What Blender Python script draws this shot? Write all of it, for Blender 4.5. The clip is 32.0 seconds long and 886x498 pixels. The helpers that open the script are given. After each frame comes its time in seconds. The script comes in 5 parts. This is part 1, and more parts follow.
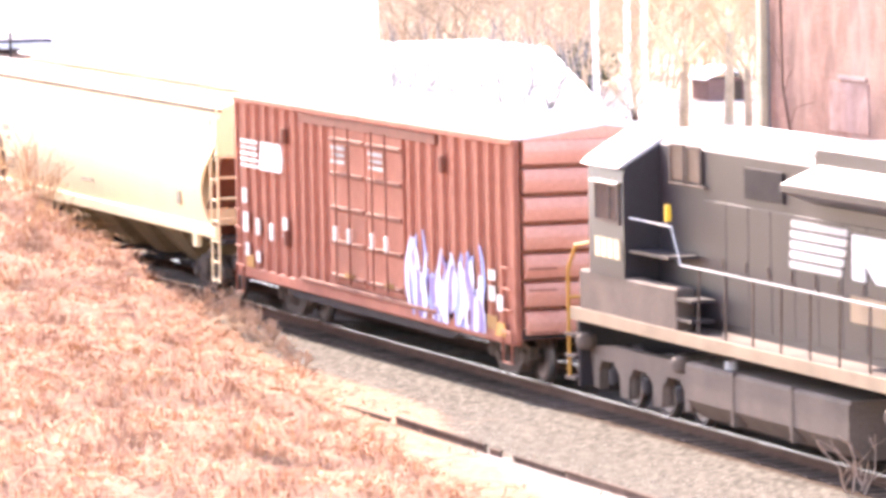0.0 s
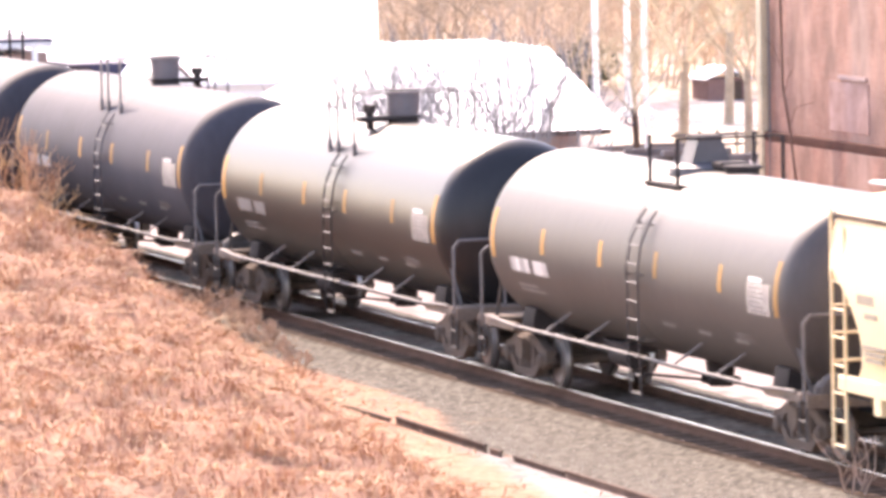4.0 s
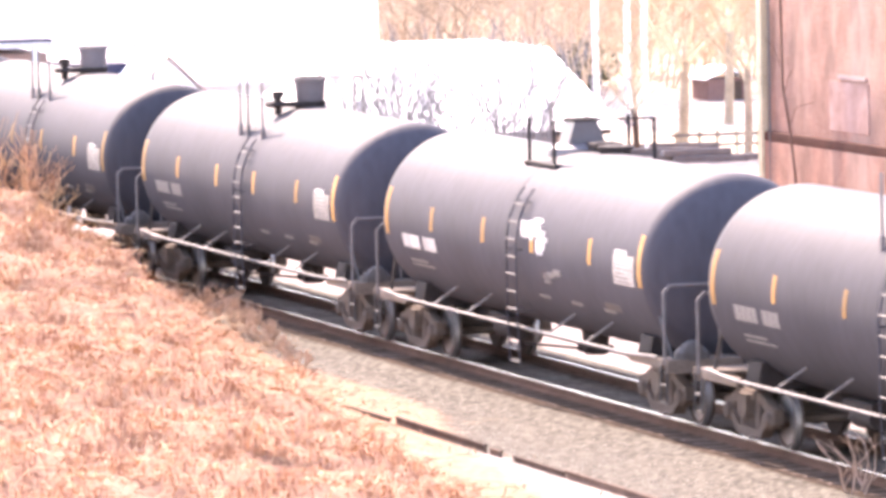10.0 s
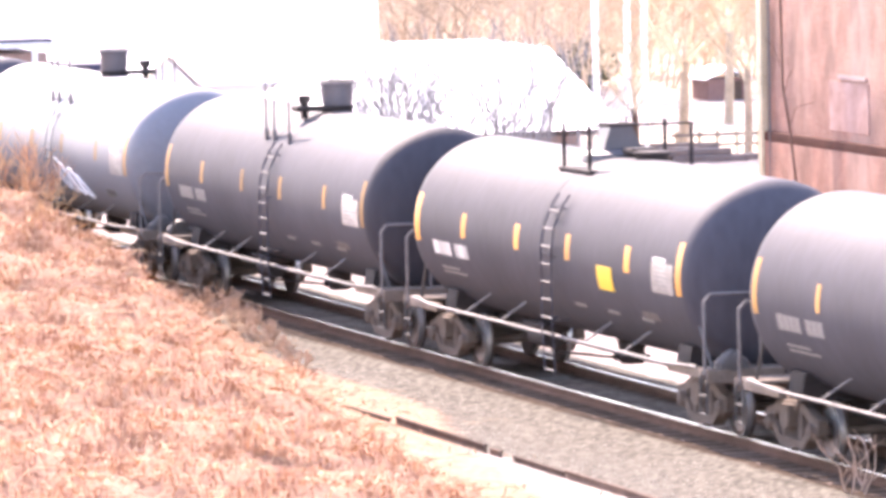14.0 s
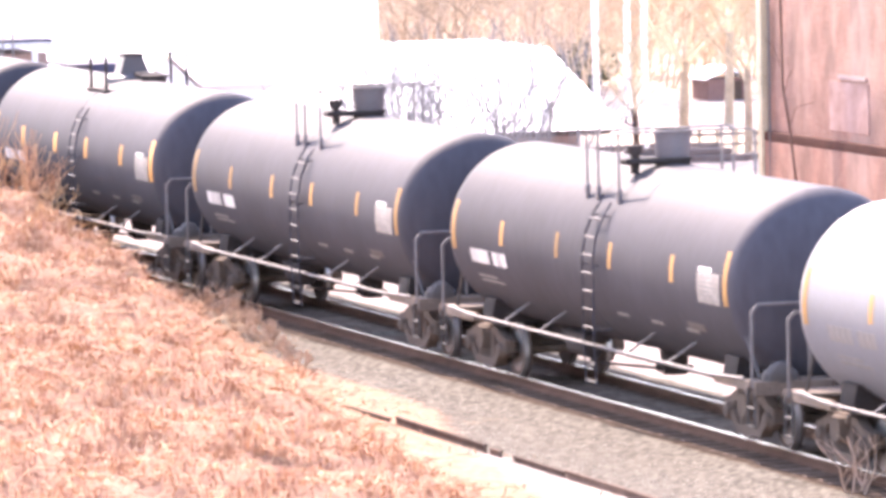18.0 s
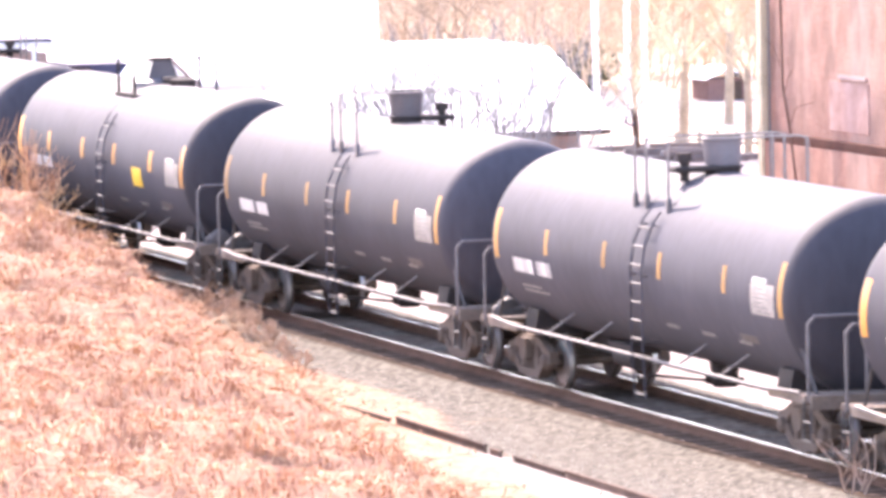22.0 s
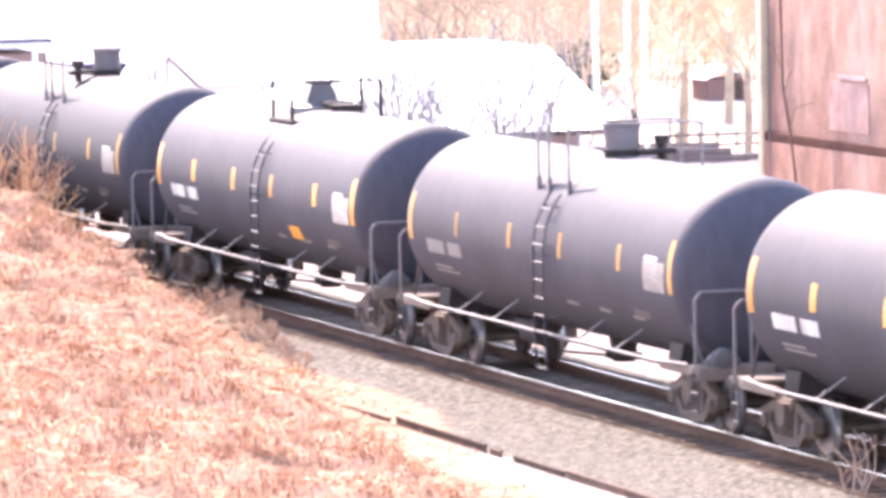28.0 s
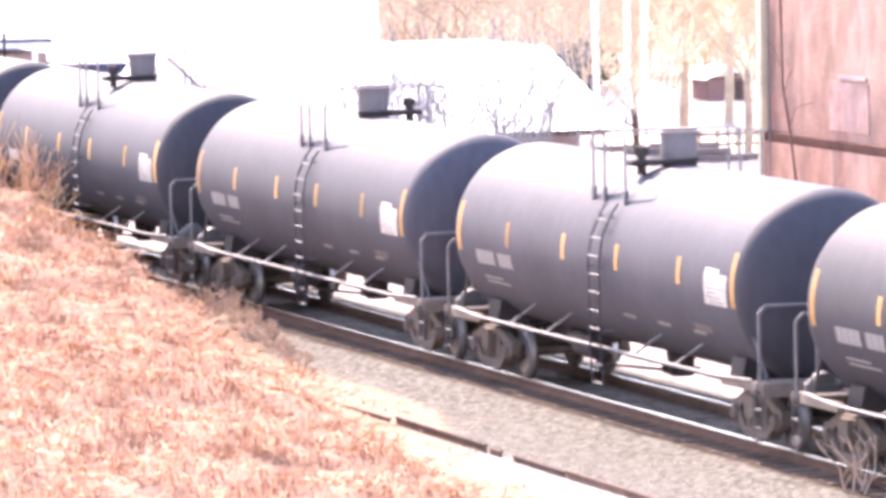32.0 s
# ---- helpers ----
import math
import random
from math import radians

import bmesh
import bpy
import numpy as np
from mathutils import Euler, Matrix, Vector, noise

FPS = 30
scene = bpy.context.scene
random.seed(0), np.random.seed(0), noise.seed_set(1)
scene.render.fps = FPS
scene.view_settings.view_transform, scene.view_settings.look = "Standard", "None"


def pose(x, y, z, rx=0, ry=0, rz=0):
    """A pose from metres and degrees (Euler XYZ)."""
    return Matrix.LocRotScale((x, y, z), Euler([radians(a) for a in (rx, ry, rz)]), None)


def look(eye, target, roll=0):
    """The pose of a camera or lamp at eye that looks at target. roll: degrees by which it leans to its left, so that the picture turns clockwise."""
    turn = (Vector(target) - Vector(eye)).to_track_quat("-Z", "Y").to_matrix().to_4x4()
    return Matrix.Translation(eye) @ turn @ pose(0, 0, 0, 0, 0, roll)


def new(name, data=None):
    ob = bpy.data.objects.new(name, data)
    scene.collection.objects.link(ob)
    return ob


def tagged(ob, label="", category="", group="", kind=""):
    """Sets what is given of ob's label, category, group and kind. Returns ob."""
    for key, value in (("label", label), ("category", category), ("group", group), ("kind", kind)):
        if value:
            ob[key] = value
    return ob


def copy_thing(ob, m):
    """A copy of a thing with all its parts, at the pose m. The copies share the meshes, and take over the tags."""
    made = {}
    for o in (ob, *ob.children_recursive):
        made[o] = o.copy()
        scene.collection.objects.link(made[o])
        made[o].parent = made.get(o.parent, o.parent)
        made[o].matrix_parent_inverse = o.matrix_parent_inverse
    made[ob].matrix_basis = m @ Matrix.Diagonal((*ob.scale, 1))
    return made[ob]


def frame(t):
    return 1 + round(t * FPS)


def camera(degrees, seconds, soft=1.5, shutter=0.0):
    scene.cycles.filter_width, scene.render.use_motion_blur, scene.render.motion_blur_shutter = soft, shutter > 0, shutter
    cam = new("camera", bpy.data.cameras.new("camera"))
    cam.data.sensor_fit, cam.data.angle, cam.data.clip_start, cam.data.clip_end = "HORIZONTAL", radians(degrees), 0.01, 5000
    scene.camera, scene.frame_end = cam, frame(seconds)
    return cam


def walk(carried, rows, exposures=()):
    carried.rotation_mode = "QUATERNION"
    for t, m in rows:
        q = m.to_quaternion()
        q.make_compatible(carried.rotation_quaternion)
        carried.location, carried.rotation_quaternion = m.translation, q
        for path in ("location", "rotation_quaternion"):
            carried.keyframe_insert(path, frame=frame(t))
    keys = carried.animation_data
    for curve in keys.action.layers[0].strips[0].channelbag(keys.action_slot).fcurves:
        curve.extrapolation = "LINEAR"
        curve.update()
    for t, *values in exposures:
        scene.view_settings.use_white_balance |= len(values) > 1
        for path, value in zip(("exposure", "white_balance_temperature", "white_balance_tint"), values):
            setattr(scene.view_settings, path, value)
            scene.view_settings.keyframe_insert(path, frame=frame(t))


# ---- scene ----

# ---- camera ----
cam = camera(7.9697, 32.0, soft=3.85, shutter=0.2)
STAND = pose(62.321, -34.301, 10.417, 85.7353, 1.1976, 72.7945)
walk(cam, [(0.0, STAND), (32.0, STAND)], exposures=[(0.0, 2.90, 7500, 27), (1.0, 2.55, 7700, 28), (1.7, 2.05, 7600, 27), (2.0, 2.05, 7500, 26), (2.4, 2.01, 7500, 26), (3.0, 2.01, 7600, 26), (3.5, 2.21, 7700, 27), (5.5, 2.79, 7800, 29), (9.0, 2.84, 7750, 30), (12.0, 2.84, 7300, 29), (14.0, 2.84, 7300, 29), (15.5, 2.66, 7300, 29), (17.0, 2.64, 7300, 29), (18.2, 2.82, 7300, 29), (22.0, 2.88, 7150, 29), (32.0, 2.92, 7050, 29)])

# ---- light ----
SUN_FROM = Vector((-0.75, -0.07, 0.66)).normalized()
world = bpy.data.worlds.new("sky")
scene.world = world
world.use_nodes = True
wn = world.node_tree.nodes
sky = wn.new("ShaderNodeTexSky")
sky.sky_type = "NISHITA"
sky.sun_disc = False
sky.sun_elevation = math.asin(SUN_FROM.z)
sky.sun_rotation = math.atan2(SUN_FROM.x, SUN_FROM.y)
world.node_tree.links.new(sky.outputs[0], wn["Background"].inputs[0])
wn["Background"].inputs[1].default_value = 0.15
sun = new("sun", bpy.data.lights.new("sun", "SUN"))
sun.data.energy = 2.4
sun.data.angle = radians(0.6)
sun.data.color = (1.0, 0.93, 0.85)
sun.matrix_basis = look(SUN_FROM * 100, (0, 0, 0))

# ---- materials ----


def material(name, base, vary=0.25, scale=3.0, rough=0.6, metal=0.0, fine=40.0, bump=0.15, second=None, per_object=0.0, stretch=(1, 1, 1)):
    """Paint or earth: base colour varied at two scales, with grain relief."""
    m = bpy.data.materials.new(name)
    m.use_nodes = True
    nt = m.node_tree
    n, link = nt.nodes, nt.links.new
    bsdf = n["Principled BSDF"]
    co = n.new("ShaderNodeTexCoord")
    mp = n.new("ShaderNodeMapping")
    mp.inputs["Scale"].default_value = stretch
    link(co.outputs["Object"], mp.inputs[0])
    big, small = n.new("ShaderNodeTexNoise"), n.new("ShaderNodeTexNoise")
    for tex, sc, det in ((big, scale, 6), (small, fine, 4)):
        tex.inputs["Scale"].default_value = sc
        tex.inputs["Detail"].default_value = det
        link(mp.outputs[0], tex.inputs["Vector"])
    mix = n.new("ShaderNodeMix")
    mix.data_type = "RGBA"
    dark = tuple(c * (1 - vary) for c in base)
    light = tuple(min(1, c * (1 + vary)) for c in (second or base))
    mix.inputs[6].default_value = (*dark, 1)
    mix.inputs[7].default_value = (*light, 1)
    ramp = n.new("ShaderNodeMapRange")
    ramp.inputs[1].default_value, ramp.inputs[2].default_value = 0.3, 0.7
    add = n.new("ShaderNodeMath")
    add.operation = "MULTIPLY_ADD"
    add.inputs[1].default_value, add.inputs[2].default_value = 0.45, 0.0
    link(small.outputs[0], add.inputs[0])
    half = n.new("ShaderNodeMath")
    half.operation = "MULTIPLY_ADD"
    half.inputs[1].default_value = 0.55
    link(big.outputs[0], half.inputs[0])
    link(add.outputs[0], half.inputs[2])
    link(half.outputs[0], ramp.inputs[0])
    link(ramp.outputs[0], mix.inputs[0])
    out = mix.outputs[2]
    if per_object:
        info = n.new("ShaderNodeObjectInfo")
        hsv = n.new("ShaderNodeHueSaturation")
        mr = n.new("ShaderNodeMapRange")
        mr.inputs[3].default_value, mr.inputs[4].default_value = 1 - per_object, 1 + per_object
        link(info.outputs["Random"], mr.inputs[0])
        link(mr.outputs[0], hsv.inputs["Value"])
        link(out, hsv.inputs["Color"])
        out = hsv.outputs[0]
    link(out, bsdf.inputs["Base Color"])
    bsdf.inputs["Roughness"].default_value = rough
    bsdf.inputs["Metallic"].default_value = metal
    bsdf.inputs["Specular IOR Level"].default_value = 0.12 if rough >= 0.75 else 0.3 if rough > 0.55 else 0.5
    if bump:
        b = n.new("ShaderNodeBump")
        b.inputs["Strength"].default_value = bump
        b.inputs["Distance"].default_value = 0.02
        link(small.outputs[0], b.inputs["Height"])
        link(b.outputs[0], bsdf.inputs["Normal"])
    return m


M_TANK = material("tank_paint", (0.044, 0.044, 0.0545), 0.24, 0.5, 0.7, 0, 6, 0.012, per_object=0.25, stretch=(1, 1, 0.35))
M_TANK.node_tree.nodes["Principled BSDF"].inputs["Specular IOR Level"].default_value = 0.2
M_TANK_GLOSS = material("glossy_tank_paint", (0.0115, 0.0115, 0.0135), 0.27, 0.5, 0.42, 0, 9, 0.02, stretch=(1, 1, 0.35))
M_TANK_GLOSS.node_tree.nodes["Principled BSDF"].inputs["Specular IOR Level"].default_value = 0.33
M_TANK_BROWN = material("sooty_tank_paint", (0.046, 0.040, 0.038), 0.25, 0.5, 0.55, 0, 9, 0.03, stretch=(1, 1, 0.35))
M_TANK_WHITE = material("pale_tank_paint", (0.142, 0.149, 0.170), 0.12, 0.5, 0.55, 0, 9, 0.03)
# grimy underframe; also paints the shade inside the locomotive's bogie wells
M_UNDER = material("underframe_grime_and_shade", (0.038, 0.032, 0.031), 0.4, 2.0, 0.75, 0.0, 30, 0.3)
M_TRUCK = material("truck_rust_grime", (0.115, 0.088, 0.071), 0.45, 2.5, 0.8, 0.0, 40, 0.4)
M_WHEEL = material("wheel_steel", (0.078, 0.058, 0.047), 0.4, 4.0, 0.6, 0.4, 40, 0.2)
M_TREAD = material("wheel_tread_steel", (0.34, 0.33, 0.32), 0.15, 4.0, 0.45, 0.8, 40, 0.05)
M_RAILING = material("railing_paint", (0.074, 0.069, 0.067), 0.3, 3.0, 0.6, 0.0, 40, 0.1)
M_POST = material("post_grey_paint", (0.23, 0.205, 0.19), 0.3, 3.0, 0.6, 0.0, 40, 0.1)
M_RUNG = material("worn_rung_steel", (0.05, 0.047, 0.048), 0.3, 3.0, 0.5, 0.0, 40, 0.1)
M_SIDERAIL = material("side_rail_paint", (0.15, 0.138, 0.135), 0.3, 3.0, 0.6, 0.0, 40, 0.1)
# underframe tan made paler: sun on the end decks is painted in
M_DECK = material("sunlit_deck_plate", (0.17, 0.135, 0.11), 0.35, 1.5, 0.8, 0.0, 20, 0.2)
M_HATCH = material("hatch_grey_paint", (0.101, 0.098, 0.109), 0.3, 2.0, 0.5, 0.0, 30, 0.1, per_object=0.3)
M_HATCH_DARK = material("dark_hatch_paint", (0.07, 0.065, 0.075), 0.3, 2.0, 0.5, 0.0, 30, 0.1, per_object=0.2)
M_ORANGE = material("reflective_orange", (0.546, 0.234, 0.027), 0.2, 4.0, 0.5, 0.0, 40, 0.05, per_object=0.35)
M_ORANGE_FADED = material("faded_reflector", (0.37, 0.19, 0.05), 0.3, 4.0, 0.6, 0.0, 40, 0.05, per_object=0.4)
M_YELLOW = material("yellow_decal", (0.80, 0.50, 0.04), 0.12, 4.0, 0.5, 0.0, 40, 0.05)
M_WHITE_DECAL = material("white_decal", (0.62, 0.61, 0.60), 0.25, 5.0, 0.6, 0.0, 30, 0.05, per_object=0.3)
M_LETTER = material("dull_lettering", (0.50, 0.48, 0.455), 0.25, 5.0, 0.7, 0.0, 30, 0.05, per_object=0.3)
M_NOTICE = material("weathered_notice", (0.37, 0.335, 0.30), 0.35, 3.0, 0.7, 0.0, 12, 0.05, per_object=0.3)
M_GREY_DECAL = material("faded_decal", (0.19, 0.18, 0.172), 0.25, 5.0, 0.6, 0.0, 30, 0.05)
M_STAIN = material("dusty_stencil", (0.105, 0.092, 0.086), 0.3, 5.0, 0.7, 0.0, 30, 0.05)
M_BOX_RED = material("boxcar_oxide_red", (0.265, 0.083, 0.049), 0.25, 0.8, 0.65, 0.0, 14, 0.08, second=(0.345, 0.125, 0.08), stretch=(1, 1, 0.3))
# end steel, coloured much paler than the side walls
M_BOX_END = material("paler_end_red", (0.70, 0.31, 0.215), 0.1, 0.8, 0.7, 0.0, 14, 0.02, second=(0.74, 0.37, 0.27))
# rusty bars and lower track; also paints shade on beams, upper track, hopper ends
M_LOCKBAR = material("rust_and_shade_brown", (0.175, 0.062, 0.040), 0.3, 2.0, 0.7)
# bare metal on the boxcar; on the locomotive it paints sun on black tops
M_BOX_ROOF = material("galvanised_and_sunlit_roof", (0.60, 0.58, 0.57), 0.2, 1.0, 0.5, 0.3, 20, 0.1)
M_HOPPER = material("hopper_cream_paint", (0.82, 0.64, 0.38), 0.1, 0.7, 0.55, 0.0, 12, 0.05, stretch=(1, 1, 0.3))
# body cream darkened: shade under the hopper is painted onto the chutes
M_CHUTE = material("shaded_chute_paint", (0.234, 0.172, 0.101), 0.35, 1.5, 0.75, 0.0, 14, 0.1)
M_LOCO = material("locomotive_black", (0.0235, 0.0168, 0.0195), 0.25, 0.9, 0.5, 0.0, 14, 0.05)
M_SILL = material("dusty_cream_edge", (0.31, 0.225, 0.15), 0.3, 1.5, 0.7)
M_HANDYELLOW = material("handrail_orange", (0.515, 0.242, 0.039), 0.25, 2.0, 0.5)
M_CREAM = material("cream_numbers", (0.72, 0.60, 0.40), 0.2, 4.0, 0.6)
M_LOCO_GREY = material("locomotive_tank_grey", (0.125, 0.091, 0.072), 0.35, 1.2, 0.7, 0.0, 20, 0.15)
M_GLASS = material("cab_window_glass", (0.03, 0.035, 0.04), 0.2, 2.0, 0.08, 0.0, 20, 0.0)
M_RAIL = material("rail_steel", (0.11, 0.06, 0.04), 0.35, 2.0, 0.8, 0.0, 20, 0.2)
M_RAILHEAD = material("polished_rail_head", (0.30, 0.28, 0.265), 0.45, 0.6, 0.27, 1.0, 20, 0.02)
M_TIE = material("creosote_tie", (0.109, 0.078, 0.061), 0.4, 2.5, 0.9, 0.0, 30, 0.5, per_object=0.25)
M_BALLAST = material("ballast_gravel", (0.30, 0.272, 0.225), 0.25, 1.2, 0.95, 0.0, 9, 0.9)
M_WHITE_WALL = material("white_wall", (0.92, 0.91, 0.89), 0.04, 0.3, 0.8, 0.0, 10, 0.05)
M_WHITE_ROOF = material("white_metal_roof", (0.85, 0.84, 0.83), 0.05, 0.4, 0.5, 0.0, 10, 0.05)
M_BARK = material("pale_bark", (0.55, 0.47, 0.335), 0.35, 1.5, 0.9, 0.0, 14, 0.4, per_object=0.2)
M_TRUNK = material("grey_trunk_bark", (0.37, 0.31, 0.23), 0.4, 1.2, 0.9, 0.0, 14, 0.4)
M_BARK_DARK = material("dark_bark", (0.094, 0.066, 0.051), 0.35, 1.5, 0.9, 0.0, 14, 0.4)
M_POLE = material("pale_pole_paint", (0.90, 0.87, 0.80), 0.1, 1.5, 0.5, 0.0, 14, 0.05)
M_DARKROOF = material("dark_roofing", (0.039, 0.039, 0.07), 0.3, 1.0, 0.7, 0.0, 14, 0.1)

# ---- mesh kit ----


class Kit:
    """Gathers vertices and faces of one part."""

    def __init__(self):
        self.v, self.f = [], []

    def add(self, verts, faces, m=None):
        o = len(self.v)
        self.v.extend([tuple(m @ Vector(p)) for p in verts] if m else [tuple(p) for p in verts])
        self.f.extend([tuple(i + o for i in f) for f in faces])
        return self

    def box(self, c, s, m=None, b=0.0):
        hx, hy, hz = s[0] / 2, s[1] / 2, s[2] / 2
        b = min(b, hx * 0.9, hy * 0.9, hz * 0.9)
        if b <= 0:
            vs = [(c[0] + x * hx, c[1] + y * hy, c[2] + z * hz) for x in (-1, 1) for y in (-1, 1) for z in (-1, 1)]
            return self.add(vs, [(0, 1, 3, 2), (4, 6, 7, 5), (0, 4, 5, 1), (2, 3, 7, 6), (0, 2, 6, 4), (1, 5, 7, 3)], m)
        vs, k = [], {}
        for x in (-1, 1):
            for y in (-1, 1):
                for z in (-1, 1):
                    for a in range(3):
                        q = [x * (hx - b), y * (hy - b), z * (hz - b)]
                        q[a] = (x, y, z)[a] * (hx, hy, hz)[a]
                        k[x, y, z, a] = len(vs)
                        vs.append((c[0] + q[0], c[1] + q[1], c[2] + q[2]))
        fs = []
        for a in range(3):
            for sgn in (-1, 1):
                ring = []
                for p, q in ((-1, -1), (1, -1), (1, 1), (-1, 1)):
                    t = [0, 0, 0]
                    t[a], t[(a + 1) % 3], t[(a + 2) % 3] = sgn, p, q
                    ring.append(k[t[0], t[1], t[2], a])
                fs.append(tuple(ring if sgn > 0 else ring[::-1]))
        for a in range(3):
            p, q = (a + 1) % 3, (a + 2) % 3
            for i in (-1, 1):
                for j in (-1, 1):
                    t0, t1 = [0, 0, 0], [0, 0, 0]
                    t0[a], t1[a] = -1, 1
                    t0[p] = t1[p] = i
                    t0[q] = t1[q] = j
                    face = (k[(*t0, p)], k[(*t1, p)], k[(*t1, q)], k[(*t0, q)])
                    fs.append(face if i * j > 0 else face[::-1])
        for x in (-1, 1):
            for y in (-1, 1):
                for z in (-1, 1):
                    face = (k[x, y, z, 0], k[x, y, z, 1], k[x, y, z, 2])
                    fs.append(face if x * y * z > 0 else face[::-1])
        return self.add(vs, fs, m)

    def cyl(self, p0, p1, r0, r1=None, n=10, caps=True):
        r1 = r0 if r1 is None else r1
        p0, p1 = Vector(p0), Vector(p1)
        d = (p1 - p0).normalized()
        a = d.orthogonal().normalized()
        b = d.cross(a)
        ring = [a * math.cos(6.283185 * i / n) + b * math.sin(6.283185 * i / n) for i in range(n)]
        vs = [p0 + q * r0 for q in ring] + [p1 + q * r1 for q in ring]
        fs = [(i, (i + 1) % n, n + (i + 1) % n, n + i) for i in range(n)]
        if caps:
            fs += [tuple(range(n - 1, -1, -1)), tuple(range(n, 2 * n))]
        return self.add(vs, fs)

    def pipe(self, pts, r, n=6):
        """A bent round bar through the points, in one piece."""
        pts = [Vector(p) for p in pts]
        vs, fs, side = [], [], None
        for i, p in enumerate(pts):
            a = (p - pts[i - 1]).normalized() if i else (pts[1] - p).normalized()
            b = (pts[i + 1] - p).normalized() if i < len(pts) - 1 else a
            t = (a + b).normalized()
            if side is None:
                side = t.orthogonal().normalized()
            side = (side - t * side.dot(t)).normalized()
            up = t.cross(side)
            for j in range(n):
                g = 2 * math.pi * j / n
                vs.append(p + (side * math.cos(g) + up * math.sin(g)) * r)
            if i:
                o = (i - 1) * n
                fs += [(o + j, o + (j + 1) % n, o + n + (j + 1) % n, o + n + j) for j in range(n)]
        fs += [tuple(range(n - 1, -1, -1)), tuple(range(len(vs) - n, len(vs)))]
        return self.add([tuple(v) for v in vs], fs)

    def lathe(self, prof, n=32, axis="x", m=None):
        """prof: (along, radius) pairs, turned round the axis."""
        vs, fs = [], []
        for a, r in prof:
            for i in range(n):
                c, s = r * math.cos(6.283185 * i / n), r * math.sin(6.283185 * i / n)
                vs.append({"x": (a, c, s), "y": (s, a, c), "z": (c, s, a)}[axis])
        for j in range(len(prof) - 1):
            for i in range(n):
                fs.append((j * n + i, j * n + (i + 1) % n, (j + 1) * n + (i + 1) % n, (j + 1) * n + i))
        fs += [tuple(range(n - 1, -1, -1)), tuple(range((len(prof) - 1) * n, len(prof) * n))]
        return self.add(vs, fs, m)

    def prism(self, outline, lo, hi, axis="y"):
        """outline: 2D points; swept from lo to hi along the axis."""
        n = len(outline)
        put = {"y": lambda p, h: (p[0], h, p[1]), "x": lambda p, h: (h, p[0], p[1]), "z": lambda p, h: (p[0], p[1], h)}[axis]
        vs = [put(p, lo) for p in outline] + [put(p, hi) for p in outline]
        fs = [(i, (i + 1) % n, n + (i + 1) % n, n + i) for i in range(n)] + [tuple(range(n - 1, -1, -1)), tuple(range(n, 2 * n))]
        return self.add(vs, fs)

    def mesh(self, name, mat, smooth=35, fix=True):
        me = bpy.data.meshes.new(name)
        me.from_pydata(self.v, [], self.f)
        if fix:
            bm = bmesh.new()
            bm.from_mesh(me)
            bmesh.ops.recalc_face_normals(bm, faces=bm.faces)
            bm.to_mesh(me)
            bm.free()
        if smooth:
            me.polygons.foreach_set("use_smooth", [True] * len(me.polygons))
            me.set_sharp_from_angle(angle=radians(smooth))
        for one in (mat if isinstance(mat, (list, tuple)) else [mat]):
            me.materials.append(one)
        return me


def part(name, kit, mat, parent, label="", at=None, smooth=35):
    """One mesh object under a thing or a part."""
    sx, sz = BODY
    if isinstance(kit, Kit):
        kit.v = [(a * sx, b, c * sz) for a, b, c in kit.v]
    me = kit if isinstance(kit, bpy.types.Mesh) else kit.mesh(name, mat, smooth)
    if at is not None and BODY != (1.0, 1.0):
        at = Matrix.Translation((at.translation.x * (sx - 1), 0, at.translation.z * (sz - 1))) @ at
    ob = new(name, me)
    ob.parent = parent
    if at is not None:
        ob.matrix_basis = at
    if label:
        ob["label"] = label
    return ob


def thing(name, label, category, group="", kind="", at=None):
    ob = tagged(new(name), label, category, group, kind)
    ob.empty_display_size = 0.2
    if at is not None:
        ob.matrix_basis = at
    return ob


def whole(name, kit, mat, label, category="", group="", kind="", smooth=35, fix=True):
    return tagged(new(name, kit.mesh(name, mat, smooth, fix)), label, category, group, kind)


BODY = (1.0, 1.0)  # lengthwise and upright scale of the car body being drawn
WHEELS = []  # (wheelset, radius, thing)
TRAIN = []  # (thing, place along the track at the start)

# ---- ground, track ----


def step(a, b, x):
    t = np.clip((x - a) / (b - a), 0, 1)
    return t * t * (3 - 2 * t)


def bank_depth(x, y, spill=0.0):
    """How far a place lies inside the bank; spill: how far its litter runs out past the foot."""
    edge = -6.04 - 0.1226 * (x + 28.1) + spill * step(-34.0, -47.0, x) + 0.14 * np.logaddexp(0, (-50 - x) / 2.0) * 2.0
    return (edge - y) * 0.99


def ground_height(x, y):
    x, y = np.asarray(x, float), np.asarray(y, float)
    z = -0.32 + 0.14 * step(2.4, 1.5, np.abs(y)) - 0.35 * step(3.0, 9.0, y)
    d = np.maximum(bank_depth(x, y), 0)
    lump = 0.16 * np.sin(x * 0.9 + 1.3 * np.sin(y * 0.7)) + 0.10 * np.sin(x * 2.3 + y * 1.9) + 0.05 * np.sin(x * 0.31 - y * 2.7)
    rise = (1.7 + 0.45 * step(-48, -62, x) + 0.45 * step(-60, -76, x)) * (1 - np.exp(-d / 3.0)) + lump * step(0.3, 2.5, d)
    z = z + rise * step(-2.3, -3.3, y)
    return z + 7.0 * step(-18, -60, y) * step(-40, 40, x) + 4.0 * step(45, 140, y) * step(-150, -330, x)


